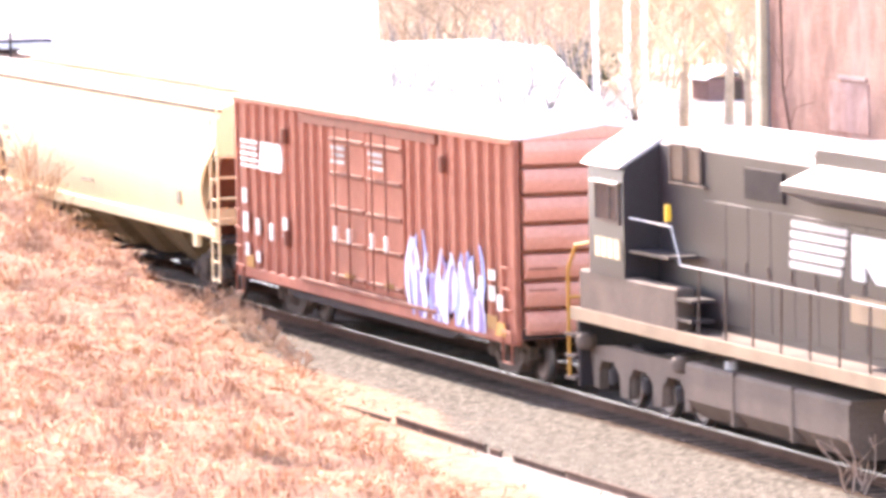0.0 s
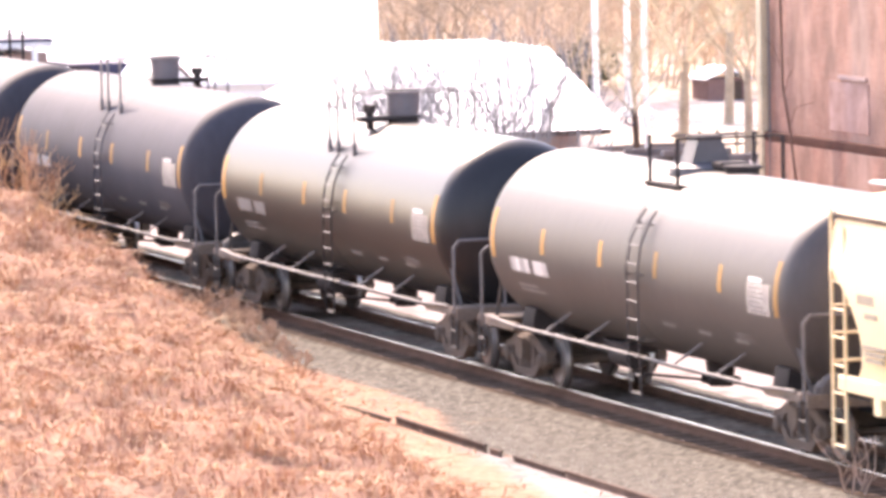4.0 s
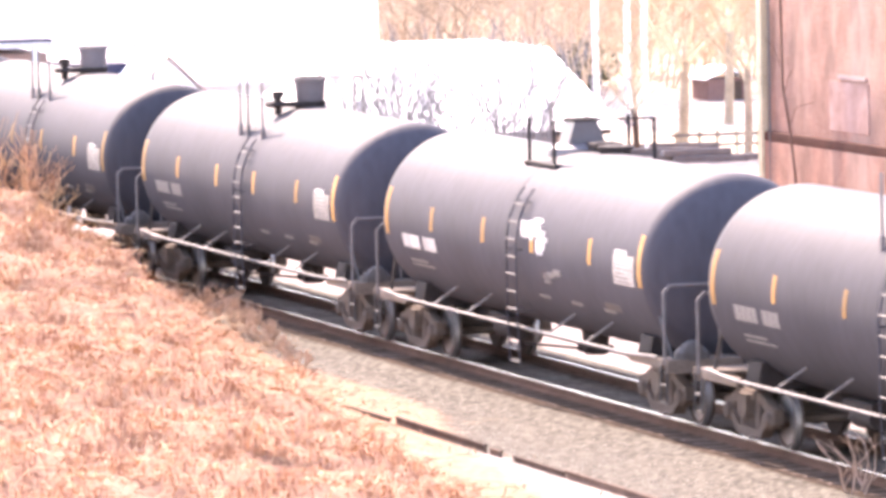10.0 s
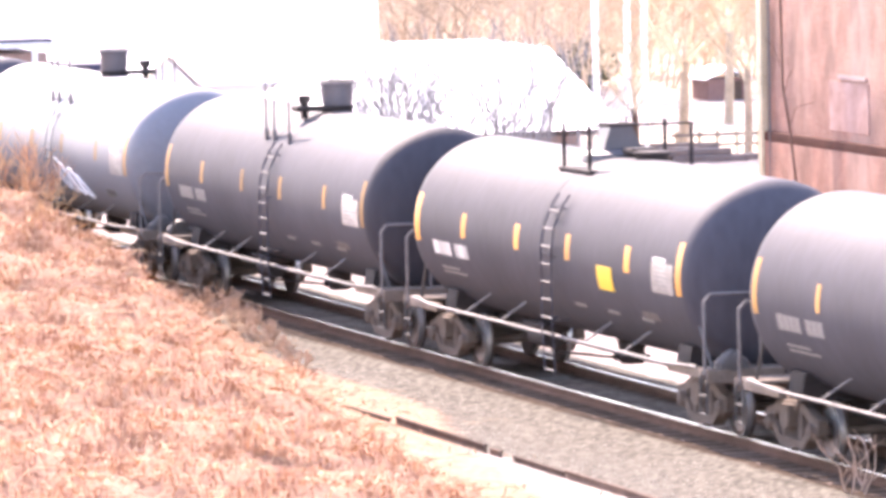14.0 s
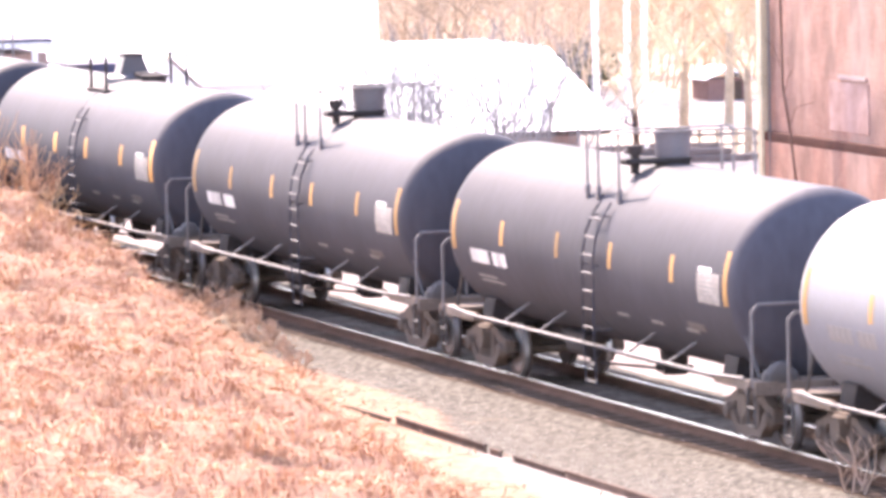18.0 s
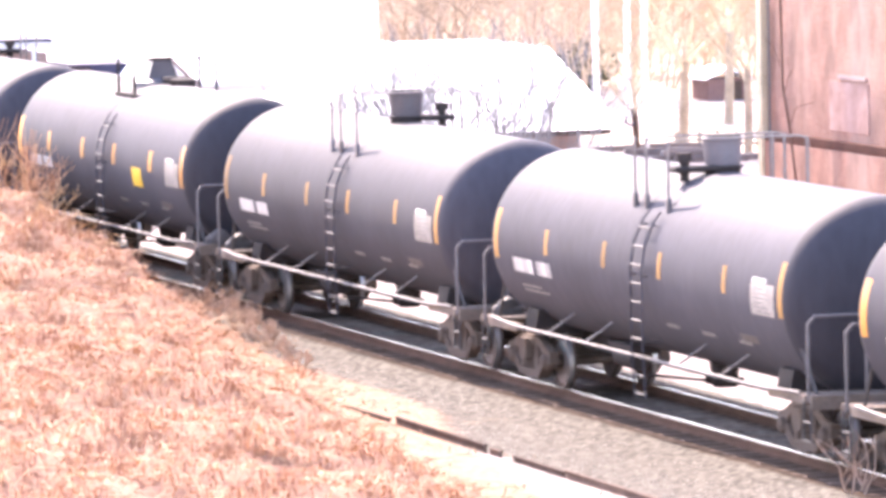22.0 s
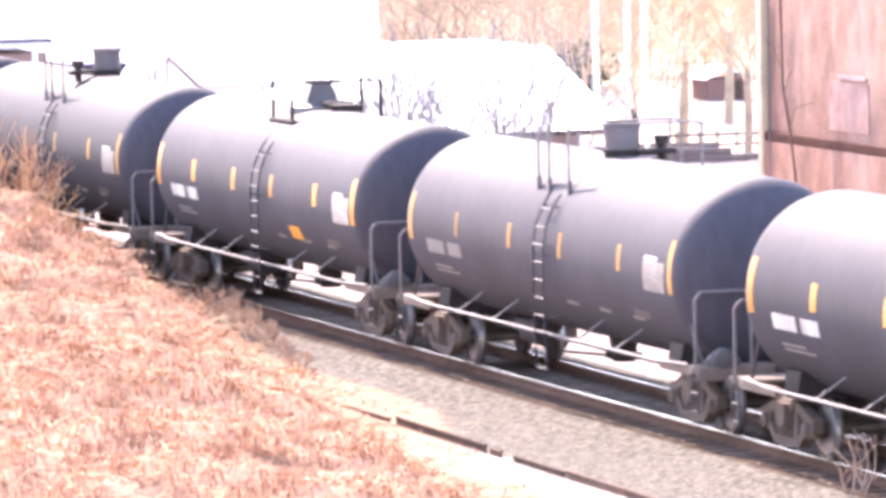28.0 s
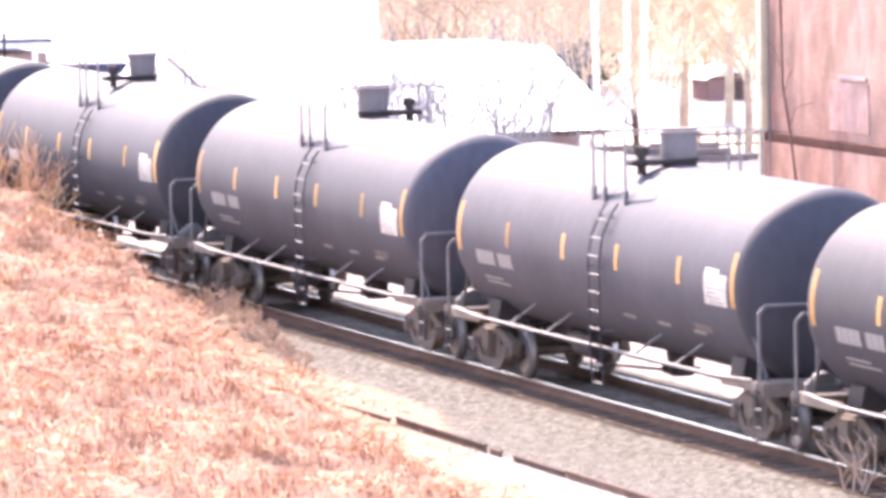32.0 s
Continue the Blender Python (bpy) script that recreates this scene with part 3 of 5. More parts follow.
    if sx == 0:
        part("manway", tank_mesh("manway", lambda: Kit().lathe([(top - 0.1, 0.27), (top + 0.06, 0.27), (top + 0.065, 0.32), (top + 0.11, 0.32), (top + 0.13, 0.24), (top + 0.14, 0.05)], 24, "z", pose(1.0, 0.15, 0)).mesh("manway", M_UNDER)), None, car, "bolted round manway lid")
    if sx > 0:
        # tall slim posts on the tank's shoulders, tied by rails across the top
        for s in (-1, 1):
            for x in (-0.62, -0.05, 1.0):
                post = part("platform_post", tank_mesh("tallpost", lambda: Kit().cyl((0, 0, top - 0.62), (0, 0, top + 0.56), 0.026, n=8).mesh("platform_post", M_POST)), None, car, at=pose(x, s * 1.18, 0))
                part("foot", tank_mesh("postfoot", lambda: Kit().box((0, 0, top - 0.46), (0.12, 0.07, 0.24), b=0.015).mesh("foot", M_HATCH)), None, post, "dark bolted foot")
        for x in (-0.05, 1.0):
            part("handrail", tank_mesh("crossrail", lambda: Kit().pipe([(0, -1.18, top + 0.42), (0, -1.16, top + 0.53), (0, -1.06, top + 0.57), (0, 1.06, top + 0.57), (0, 1.16, top + 0.53), (0, 1.18, top + 0.42)], 0.019, 8).mesh("handrail", M_POST)), None, car, "pale cross rail", at=pose(x, 0, 0))
    else:
        # two pairs of stout posts beside the housing, each pair tied by a low step
        for s, yy in ((-1, 0.80), (1, 1.0)):
            for x in (-0.8, 0.55):
                post = part("platform_post", tank_mesh("stoutpost", lambda: Kit().cyl((0, 0, top - 0.58), (0, 0, top + 0.55), 0.036, n=8).mesh("platform_post", M_UNDER)), None, car, "stout dark post", at=pose(x, s * yy, 0))
                part("foot", tank_mesh("stoutfoot", lambda: Kit().box((0, 0, top - 0.30), (0.15, 0.13, 0.20), b=0.02).mesh("foot", M_UNDER)), None, post)
            part("platform_step", tank_mesh("pstep", lambda: Kit().box((0, 0, top - 0.21), (1.7, 0.16, 0.05), b=0.01).mesh("platform_step", M_UNDER)), None, car, "dark grating step", at=pose(-0.05, s * yy, 0))
        part("handrail", tank_mesh("shortrail", lambda: Kit().pipe([(0.55, -0.80, top + 0.50), (0.55, -0.76, top + 0.545), (0.55, 0.96, top + 0.545), (0.55, 1.0, top + 0.50)], 0.02, 8).mesh("handrail", M_UNDER)), None, car, "short dark rail")
    # markings
    stripe_mat = M_ORANGE if orange else M_ORANGE_FADED
    for x in (-7.0, 7.0):
        part("reflector_stripe", tank_mesh(("stripe", orange), lambda: on_tank(-0.09 - 0.03 * orange, 0.09 + 0.03 * orange, -10, 22).mesh("reflector_stripe", stripe_mat)), None, car, "orange reflective stripe", at=pose(x, 0, 0))
    for x in (-4.28, -1.28, 1.46, 4.5):
        part("reflector_stripe", tank_mesh(("tick", orange), lambda: on_tank(-0.075 - 0.04 * orange, 0.075 + 0.04 * orange, -2.2, 13.6).mesh("reflector_stripe", stripe_mat)), None, car, at=pose(x, 0, 0))
    mark = (M_GREY_DECAL, M_LETTER)[letters]
    for i in range(7):
        part("number_bar", tank_mesh(("bar", letters), lambda: on_tank(0, 0.225, -16.5, -7.5, 0.005, 3).mesh("number_bar", mark)), None, car, at=pose(-6.1 + 0.25 * i + (0.22 if i > 3 else 0), 0, 0))
    for i in range(2):
        part("data_line", tank_mesh(("data", i), lambda: on_tank(-6.0, -4.7 - 0.3 * i, -30 + 3.5 * i, -28.4 + 3.5 * i, 0.005, 2).mesh("data_line", M_GREY_DECAL)), None, car)
    part("notice_panel", tank_mesh("notice", lambda: on_tank(5.72, 6.72, -10.5, 7.5).mesh("notice_panel", M_NOTICE)), None, car, "weathered pale notice panel")
    for i in range(6):
        part("notice_line", tank_mesh(("nline", i), lambda: on_tank(5.85, 6.6 - 0.15 * (i % 3), -9 + 2.6 * i, -8.2 + 2.6 * i, 0.010, 2).mesh("notice_line", M_GREY_DECAL)), None, car)
    part("notice_cap", tank_mesh("ncap", lambda: on_tank(5.78, 6.35, 7.9, 10.4, 0.008, 2).mesh("notice_cap", M_WHITE_DECAL)), None, car, "small white plate")
    part("faded_panel", tank_mesh("fpanel", lambda: on_tank(4.8, 5.55, -30.5, -25.5, 0.005, 2).mesh("faded_panel", M_STAIN)), None, car, "faint dusty panel")
    for x in (1.2, 2.9, 4.6):
        part("stencil", tank_mesh("stencil", lambda: on_tank(0, 0.55, -33, -30.5, 0.005, 2).mesh("stencil", M_GREY_DECAL)), None, car, at=pose(x, 0, 0))
    if "patch" in extras:
        part("yellow_placard", tank_mesh("patch", lambda: on_tank(3.0, 3.72, -16, -1.5, 0.012).mesh("yellow_placard", M_YELLOW)), None, car, "bright yellow square placard")
    if "rust" in extras:
        part("rust_patch", tank_mesh("rustp", lambda: on_tank(2.35, 3.05, -31, -21, 0.012).mesh("rust_patch", M_ORANGE)), None, car, "small square orange mark")
    if "scrawl" in extras:
        r2 = random.Random(7)
        for i in range(34):
            if i < 22:
                x, a, w, h, mat = 0.75 + r2.random() * 1.1, 5 + r2.random() * 12, r2.uniform(0.15, 0.5), r2.uniform(2, 5), M_WHITE_DECAL
            elif i < 27:
                x, a, w, h, mat = 1.7 + r2.random() * 0.45, -4 + r2.random() * 5, r2.uniform(0.06, 0.12), r2.uniform(5, 9), M_WHITE_DECAL
            else:
                x, a, w, h, mat = 1.9 + r2.random() * 0.7, -21 + r2.random() * 9, r2.uniform(0.1, 0.4), r2.uniform(1.5, 4), M_GREY_DECAL
            part("paint_stroke", on_tank(x, x + w, a, a + h, 0.006 + 0.0004 * i, 2), mat, car, "white sprayed stroke")
    if "loops" in extras:
        # slanting loops that run out in drips
        rr = TANK_R + 0.004
        for j, (x0, a0, x1, a1, ww) in enumerate(((0.75, -8, 1.65, -33, 0.30), (1.15, -11, 2.0, -35, 0.22), (1.9, -14, 2.6, -36, 0.16), (2.4, -19, 3.2, -38, 0.12))):
            ring = []
            for i in range(25):
                g = 6.283185 * i / 24
                f = 0.5 - 0.5 * math.cos(g)
                a = radians(a0 + (a1 - a0) * f + 2.5 * math.sin(g))
                ring.append((x0 + (x1 - x0) * f + ww * math.sin(g), -rr * math.cos(a), TANK_Z + rr * math.sin(a)))
            part("paint_loop", Kit().pipe(ring, 0.03, 6), M_WHITE_DECAL, car, "white sprayed loop")
    return car


def ladder_out(z):
    """How far the ladder stands off the middle at height z."""
    return 1.60 if z < 1.3 else 0.10 + math.sqrt(max(TANK_R ** 2 - max(z - TANK_Z, 0) ** 2, 0.2))


def stile_kit():
    zs = [0.45, 1.3, 2.0, 2.5, 2.9, 3.25, 3.42]
    return Kit().pipe([(0.38, -ladder_out(z), z) for z in zs], 0.017)


def boxcar():
    global BODY
    BODY = (0.97, 0.90)
    car = thing("boxcar", "weathered oxide-red ribbed boxcar with plug doors and spray paint", "boxcar")
    hl, w, z0, z1 = 9.15, 1.56, 0.90, 4.72
    part("side_wall", Kit().box((0, -w, (z0 + z1) / 2), (2 * hl, 0.06, z1 - z0)), M_BOX_RED, car)
    part("side_wall", Kit().box((0, w, (z0 + z1) / 2), (2 * hl, 0.06, z1 - z0)), M_BOX_RED, car)
    part("floor_pan", Kit().box((0, 0, 1.05), (2 * hl, 3.06, 0.2)), M_UNDER, car)
    rib = Kit().prism([(-0.13, 0.03), (-0.075, -0.075), (0.075, -0.075), (0.13, 0.03)], (z0 + 0.16) * 0.9, (z1 - 0.1) * 0.9, "z").mesh("rib", M_BOX_RED)
    spots = [-8.3, -7.6, -6.9, -6.2, -5.45, -4.75, -4.1, -3.45, -2.8, 2.95, 3.6, 4.3, 5.0, 5.7, 6.4, 7.1, 7.75, 8.4]
    for s in (-1, 1):
        for x in spots:
            part("rib", rib, None, car, at=pose(x, s * (w + 0.03), 0, 0, 0, 0 if s < 0 else 180))
        part("top_chord", Kit().box((0, s * (w + 0.04), z1 - 0.05), (2 * hl + 0.06, 0.16, 0.14), b=0.02), M_BOX_RED, car)
        part("side_sill", Kit().box((0, s * (w + 0.03), z0 + 0.06), (2 * hl, 0.14, 0.24), b=0.02), M_BOX_RED, car)
        part("fish_belly_sill", Kit().prism([(-6.2, 0.92), (6.2, 0.92), (5.2, 0.66), (-5.2, 0.66)], s * w - 0.03, s * w + 0.03, "y"), M_UNDER, car)
        for e in (-1, 1):
            part("corner_post", Kit().box((e * (hl - 0.06), s * (w + 0.02), (z0 + z1) / 2), (0.16, 0.12, z1 - z0), b=0.02), M_BOX_RED, car)
            part("stirrup", Kit().pipe([(e * 8.55, s * (w + 0.12), 1.1), (e * 8.55, s * (w + 0.12), 0.5), (e * 9.05, s * (w + 0.12), 0.5), (e * 9.05, s * (w + 0.12), 1.1)], 0.02), M_BOX_RED, car)
            for z in (1.1, 1.5, 1.9, 2.3):
                part("rung", Kit().pipe([(e * 8.55, s * (w + 0.13), z), (e * 9.05, s * (w + 0.13), z)], 0.018), M_BOX_RED, car)
    for s in (-1, 1):
        for x in (-1.07, 1.37):
            door = part("plug_door", Kit().box((x, s * (w + 0.045), 2.86), (2.34, 0.09, 3.30), b=0.02), M_BOX_RED, car, "flat plug door with locking bars")
            for z in (1.35, 2.05, 2.75, 3.45, 4.15):
                # beams are coloured dark to draw the shade lines under their beads
                part("door_beam", Kit().prism([(-0.05, 0), (-0.035, -0.05), (0.02, -0.05), (0.05, 0)], (x - 1.1) * 0.97, (x + 1.1) * 0.97, "x").mesh("door_beam", M_LOCKBAR), None, door, at=pose(0, s * (w + 0.085), z, -90 if s < 0 else 90))
            for dx in (-0.55, 0.35):
                part("lock_bar", Kit().pipe([(x + dx, s * (w + 0.17), 1.25), (x + dx, s * (w + 0.17), 4.45)], 0.022), M_LOCKBAR, door, "rust-dark locking bar")
                part("lock_handle", Kit().box((x + dx + 0.05, s * (w + 0.2), 2.25), (0.12, 0.05, 0.3), b=0.01), M_BOX_ROOF, door, "worn pale locking handle")
        # dark plate stands for the shadow beneath the top chord
        part("upper_track", Kit().box((0.15, s * (w + 0.075), z1 - 0.23), (9.0, 0.07, 0.20), b=0.01), M_LOCKBAR, car, "upper door track coloured dark for shade")
        part("lower_track", Kit().box((0.15, s * (w + 0.11), 1.12), (9.0, 0.07, 0.08), b=0.01), M_LOCKBAR, car, "rust-dark lower door track")
        for x in (-5.35, -5.3, 5.1):
            part("track_bracket", Kit().box((x, s * (w + 0.12), 4.05 if x != -5.3 else 1.9), (0.16, 0.10, 0.34), b=0.02), M_LOCKBAR, car)
    # ends with deep horizontal corrugations
    for e in (-1, 1):
        end = Kit()
        prof, n = [], 7
        zz = np.linspace(z0 + 0.05, z1 - 0.02, n + 1)
        for i in range(n):
            h = zz[i + 1] - zz[i]
            prof += [(-0.34, zz[i]), (-0.34, zz[i] + 0.16 * h), (0.08, zz[i] + 0.18 * h), (0.13, zz[i] + 0.42 * h), (0.15, zz[i] + 0.60 * h), (0.13, zz[i] + 0.80 * h), (0.09, zz[i] + 0.98 * h), (-0.34, zz[i] + 0.99 * h)]
        prof += [(0.0, z1), (-0.4, z1), (-0.4, z0)]
        outline = [(e * (hl - 0.02 + a), b) for a, b in prof]
        part("corrugated_end", end.prism(outline, -w + 0.1, w - 0.1, "y"), M_BOX_END, car, "paler red corrugated steel end", smooth=0)
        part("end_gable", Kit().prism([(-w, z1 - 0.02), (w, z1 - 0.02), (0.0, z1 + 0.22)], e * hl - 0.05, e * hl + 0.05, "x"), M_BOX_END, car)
        for z in (1.1, 1.5, 1.9, 2.3):
            part("rung", Kit().pipe([(e * (hl + 0.22), -1.45, z), (e * (hl + 0.22), -0.95, z)], 0.018), M_BOX_RED, car)
        part("brake_platform", Kit().box((e * (hl + 0.2), 0.2, 1.05), (0.36, 1.4, 0.05)), M_UNDER, car)
        part("coupler", COUPLER, None, car, at=pose(e * 9.45, 0, 0.955, 0, 0, 0 if e > 0 else 180))
        part("stub_sill", Kit().box((e * 8.4, 0, 0.9), (2.2, 0.42, 0.4), b=0.03), M_UNDER, car)
        add_truck(car, e * 6.75)
    roof = part("roof", Kit().prism([(-w - 0.06, z1), (-w - 0.06, z1 + 0.04), (0, z1 + 0.26), (w + 0.06, z1 + 0.04), (w + 0.06, z1)], -hl - 0.03, hl + 0.03, "x"), M_BOX_ROOF, car, "bright galvanised roof")
    for i in range(15):
        x = -8.75 + 1.25 * i
        part("roof_seam", Kit().prism([(-w - 0.05, z1 + 0.04), (-w - 0.05, z1 + 0.075), (0, z1 + 0.295), (w + 0.05, z1 + 0.075), (w + 0.05, z1 + 0.04), (0, z1 + 0.26)], x - 0.05, x + 0.05, "x"), M_BOX_ROOF, roof)
    # markings
    y = -w - 0.118
    logo = Kit()
    for z in np.linspace(3.28, 3.80, 5):
        part("emblem_stripe", Kit().box((-7.95, y, z), (1.25, 0.012, 0.07)), M_WHITE_DECAL, car)
    logo.prism([(-7.25, 3.24), (-6.4, 3.24), (-6.2, 3.84), (-7.05, 3.84)], y - 0.006, y + 0.006, "y")
    logo.prism([(-6.3, 3.24), (-5.65, 3.24), (-5.55, 3.34), (-5.5, 3.54), (-5.55, 3.74), (-5.65, 3.84), (-6.1, 3.84)], y - 0.006, y + 0.006, "y")
    part("emblem", logo, M_WHITE_DECAL, car, "white emblem as plain shapes")
    for x, z, ww, hh in ((-8.35, 2.62, 0.35, 0.32), (-8.3, 2.05, 0.4, 0.42), (-7.4, 2.0, 0.3, 0.36), (-6.4, 1.95, 0.3, 0.36), (-5.4, 2.1, 0.32, 0.44), (-8.2, 1.45, 0.25, 0.3), (-7.4, 1.35, 0.25, 0.24), (-1.55, 4.0, 0.9, 0.08), (-1.5, 3.86, 0.8, 0.07), (-1.55, 3.72, 0.9, 0.07), (0.95, 4.0, 0.9, 0.08), (1.0, 3.86, 0.8, 0.07), (1.0, 3.72, 0.9, 0.07), (7.95, 2.1, 0.4, 0.2), (7.95, 1.75, 0.4, 0.3), (8.4, 1.6, 0.3, 0.3), (7.0, 1.5, 0.2, 0.25)):
        part("stencil_bar", Kit().box((x, y - (0.02 if abs(x) < 2.6 else 0), z), (ww, 0.012, hh)), M_LETTER, car)
    for x, z in ((-8.0, 1.22), (-0.9, 1.42), (1.75, 1.42), (7.95, 1.2), (8.4, 1.1)):
        part("reflector", Kit().box((x, y - (0.03 if abs(x) < 2.6 else 0), z), (0.55, 0.012, 0.1 if abs(x) < 3 else 0.26)), M_ORANGE_FADED, car, "yellow reflector patch")
    # sprayed lettering: rounded strokes, some curved, in four coats
    r2 = random.Random(11)
    for i, (mat, name) in enumerate(((M_SPRAY_BLUE, "pale blue"), (M_SPRAY, "white"), (M_SPRAY_LILAC, "lilac"), (M_SPRAY, "white"))):
        for j in range((14, 15, 9, 8)[i]):
            cx = 3.0 + 4.5 * (j + r2.random()) / (14, 15, 9, 8)[i]
            cz = 1.55 + 0.35 * math.sin(cx * 2.1 + i) + r2.uniform(-0.25, 0.25)
            hh, ww, bend = r2.uniform(0.35, 0.75), r2.uniform(0.07, 0.17), r2.uniform(-0.3, 0.3)
            tilt = r2.gauss(0, 0.18)
            left, right = [], []
            for q in range(9):
                f = q / 8
                x = bend * math.sin(math.pi * f) + tilt * (f - 0.5) * 2 * hh
                half = ww * math.sqrt(max(math.sin(math.pi * (0.06 + 0.88 * f)), 0.02))
                left.append((cx + x - half, max(cz + (f - 0.5) * 2 * hh, 0.95)))
                right.append((cx + x + half, max(cz + (f - 0.5) * 2 * hh, 0.95)))
            yy = y - 0.004 - 0.004 * i - 0.0003 * j
            part("spray_stroke", Kit().prism(left + right[::-1], yy - 0.003, yy + 0.003, "y"), mat, car, name + " sprayed stroke")
    BODY = (1.0, 1.0)
    return car


def hopper():
    global BODY
    BODY = (1.0, 0.91)
    car = thing("covered_hopper_car", "cream covered hopper car with curved sides and outlet chutes", "hopper car")
    hl = 9.75
    arc = [(1.42, 4.28), (1.52, 4.0), (1.585, 3.5), (1.60, 3.0), (1.585, 2.5), (1.53, 2.0), (1.46, 1.66)]
    def side(x_scale, lo, hi):
        return [(-a, b) for a, b in arc if lo <= b <= hi] + [(a, b) for a, b in arc[::-1] if lo <= b <= hi]
    ring = [(-a, b) for a, b in arc] + [(a, b) for a, b in arc[::-1]]
    part("body", Kit().prism(ring[::-1], -8.35, 8.35, "x"), M_HOPPER, car, smooth=40)
    rows_z = [4.28, 4.0, 3.5, 3.3, 3.0, 2.75, 2.5, 2.2, 1.9, 1.66]
    edge = [9.72, 9.70, 9.68, 9.45, 8.98, 8.72, 8.56, 8.5, 8.62, 8.95]
    for e in (-1, 1):
        for s in (-1, 1):
            # side sheet past the body, cut in a curve
            k, vs, fs = Kit(), [], []
            for z, xe in zip(rows_z, edge):
                yy = float(np.interp(z, [b for a, b in arc[::-1]], [a for a, b in arc[::-1]]))
                for yo in (0.0, -0.04):
                    vs += [(e * 8.34, s * (yy + yo), z), (e * xe, s * (yy + yo), z)]
            for i in range(len(rows_z) - 1):
                o = i * 4
                fs += [(o, o + 1, o + 5, o + 4), (o + 2, o + 6, o + 7, o + 3), (o + 1, o + 3, o + 7, o + 5)]
            part("side_sheet", k.add(vs, fs), M_HOPPER, car, smooth=40)
        part("end_panel", Kit().prism([(-1.58, 3.28), (-1.55, 3.7), (-1.42, 4.26), (1.42, 4.26), (1.55, 3.7), (1.58, 3.28)], e * 9.66, e * 9.73, "x"), M_HOPPER, car, "flat cream end panel")
    roof = part("roof", Kit().prism([(-1.45, 4.26), (-1.42, 4.34), (-0.9, 4.56), (-0.45, 4.62), (0.45, 4.62), (0.9, 4.56), (1.42, 4.34), (1.45, 4.26)], -hl, hl, "x"), M_HOPPER, car, "pale rounded roof")
    part("eave_line", Kit().box((0, -1.475, 4.255), (2 * hl, 0.07, 0.075), b=0.01), M_TRUCK, car, "rust-brown eave angle")
    part("eave_line", Kit().box((0, 1.475, 4.255), (2 * hl, 0.07, 0.075), b=0.01), M_TRUCK, car)
    for i in range(10):
        part("roof_hatch", Kit().box((-8.2 + 1.82 * i, 0.0, 4.68), (1.5, 0.62, 0.10), b=0.03), M_HOPPER, roof)
    for s in (-1, 1):
        part("running_board", Kit().box((0, s * 0.72, 4.76), (2 * hl, 0.42, 0.04)), M_BOX_ROOF, roof, "pale grating walkway")
        for i in range(16):
            part("walkway_bracket", Kit().box((-9.0 + 1.2 * i, s * 0.72, 4.725), (0.5, 0.34, 0.03)), M_UNDER, roof)
    for s in (-1, 1):
        part("side_sill", Kit().box((0, s * 1.50, 1.58), (2 * hl - 0.5, 0.12, 0.26), b=0.02), M_HOPPER, car, "bright cream side sill")
        for e in (-1, 1):
            part("corner_ladder", (lambda k: (k.pipe([(e * (hl - 0.55), s * 1.54, 0.5), (e * (hl - 0.55), s * 1.54, 4.1)], 0.03), k.pipe([(e * (hl - 0.02), s * 1.54, 0.5), (e * (hl - 0.02), s * 1.54, 4.4)], 0.03), [k.pipe([(e * (hl - 0.55), s * 1.54, z), (e * (hl - 0.02), s * 1.54, z)], 0.022) for z in (0.55, 0.95, 1.4, 1.85, 2.3, 2.75, 3.2, 3.65)], k)[-1])(Kit()), M_HOPPER, car)
            part("jack_pad", Kit().box((e * 7.9, s * 1.50, 1.32), (0.3, 0.12, 0.3), b=0.02), M_HOPPER, car)
    for e in (-1, 1):
        # shade in the open end is put into the sheet's dark colour
        part("slope_sheet", Kit().prism([(e * 9.62, 3.3), (e * 9.66, 3.3), (e * 7.6, 1.3), (e * 7.5, 1.3)], -1.4, 1.4, "y"), M_LOCKBAR, car, "sloping end sheet coloured dark for shade")
        part("end_deck", Kit().box((e * (hl - 0.7), 0, 1.40), (1.6, 2.9, 0.10), b=0.01), M_UNDER, car)
        part("end_post", Kit().box((e * (hl - 0.1), -0.9, 2.8), (0.1, 0.14, 2.8), b=0.01).box((e * (hl - 0.1), 0.9, 2.8), (0.1, 0.14, 2.8), b=0.01), M_HOPPER, car)
        part("end_platform", (lambda k: ([k.pipe([(e * hl, -1.5, z), (e * hl, 1.5, z)], 0.025) for z in (1.9, 2.35, 2.8, 3.25)], k)[-1])(Kit()), M_HOPPER, car)
        part("coupler", COUPLER, None, car, at=pose(e * 9.85, 0, 0.945, 0, 0, 0 if e > 0 else 180))
        part("stub_sill", Kit().box((e * 8.6, 0, 0.95), (2.6, 0.42, 0.42), b=0.03), M_UNDER, car)
        add_truck(car, e * 7.25)
    for x in (-4.2, -1.4, 1.4, 4.2):
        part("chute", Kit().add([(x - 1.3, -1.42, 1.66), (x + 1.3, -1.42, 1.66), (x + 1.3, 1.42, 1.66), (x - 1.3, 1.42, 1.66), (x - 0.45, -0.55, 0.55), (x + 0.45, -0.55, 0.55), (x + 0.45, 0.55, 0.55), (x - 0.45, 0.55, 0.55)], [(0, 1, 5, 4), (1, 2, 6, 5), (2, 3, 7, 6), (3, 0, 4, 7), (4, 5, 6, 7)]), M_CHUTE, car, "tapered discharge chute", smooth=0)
        part("gate", Kit().box((x, 0, 0.48), (1.15, 1.5, 0.14), b=0.02).cyl((x + 0.3, -1.1, 0.5), (x + 0.3, 1.1, 0.5), 0.04, n=8), M_UNDER, car)
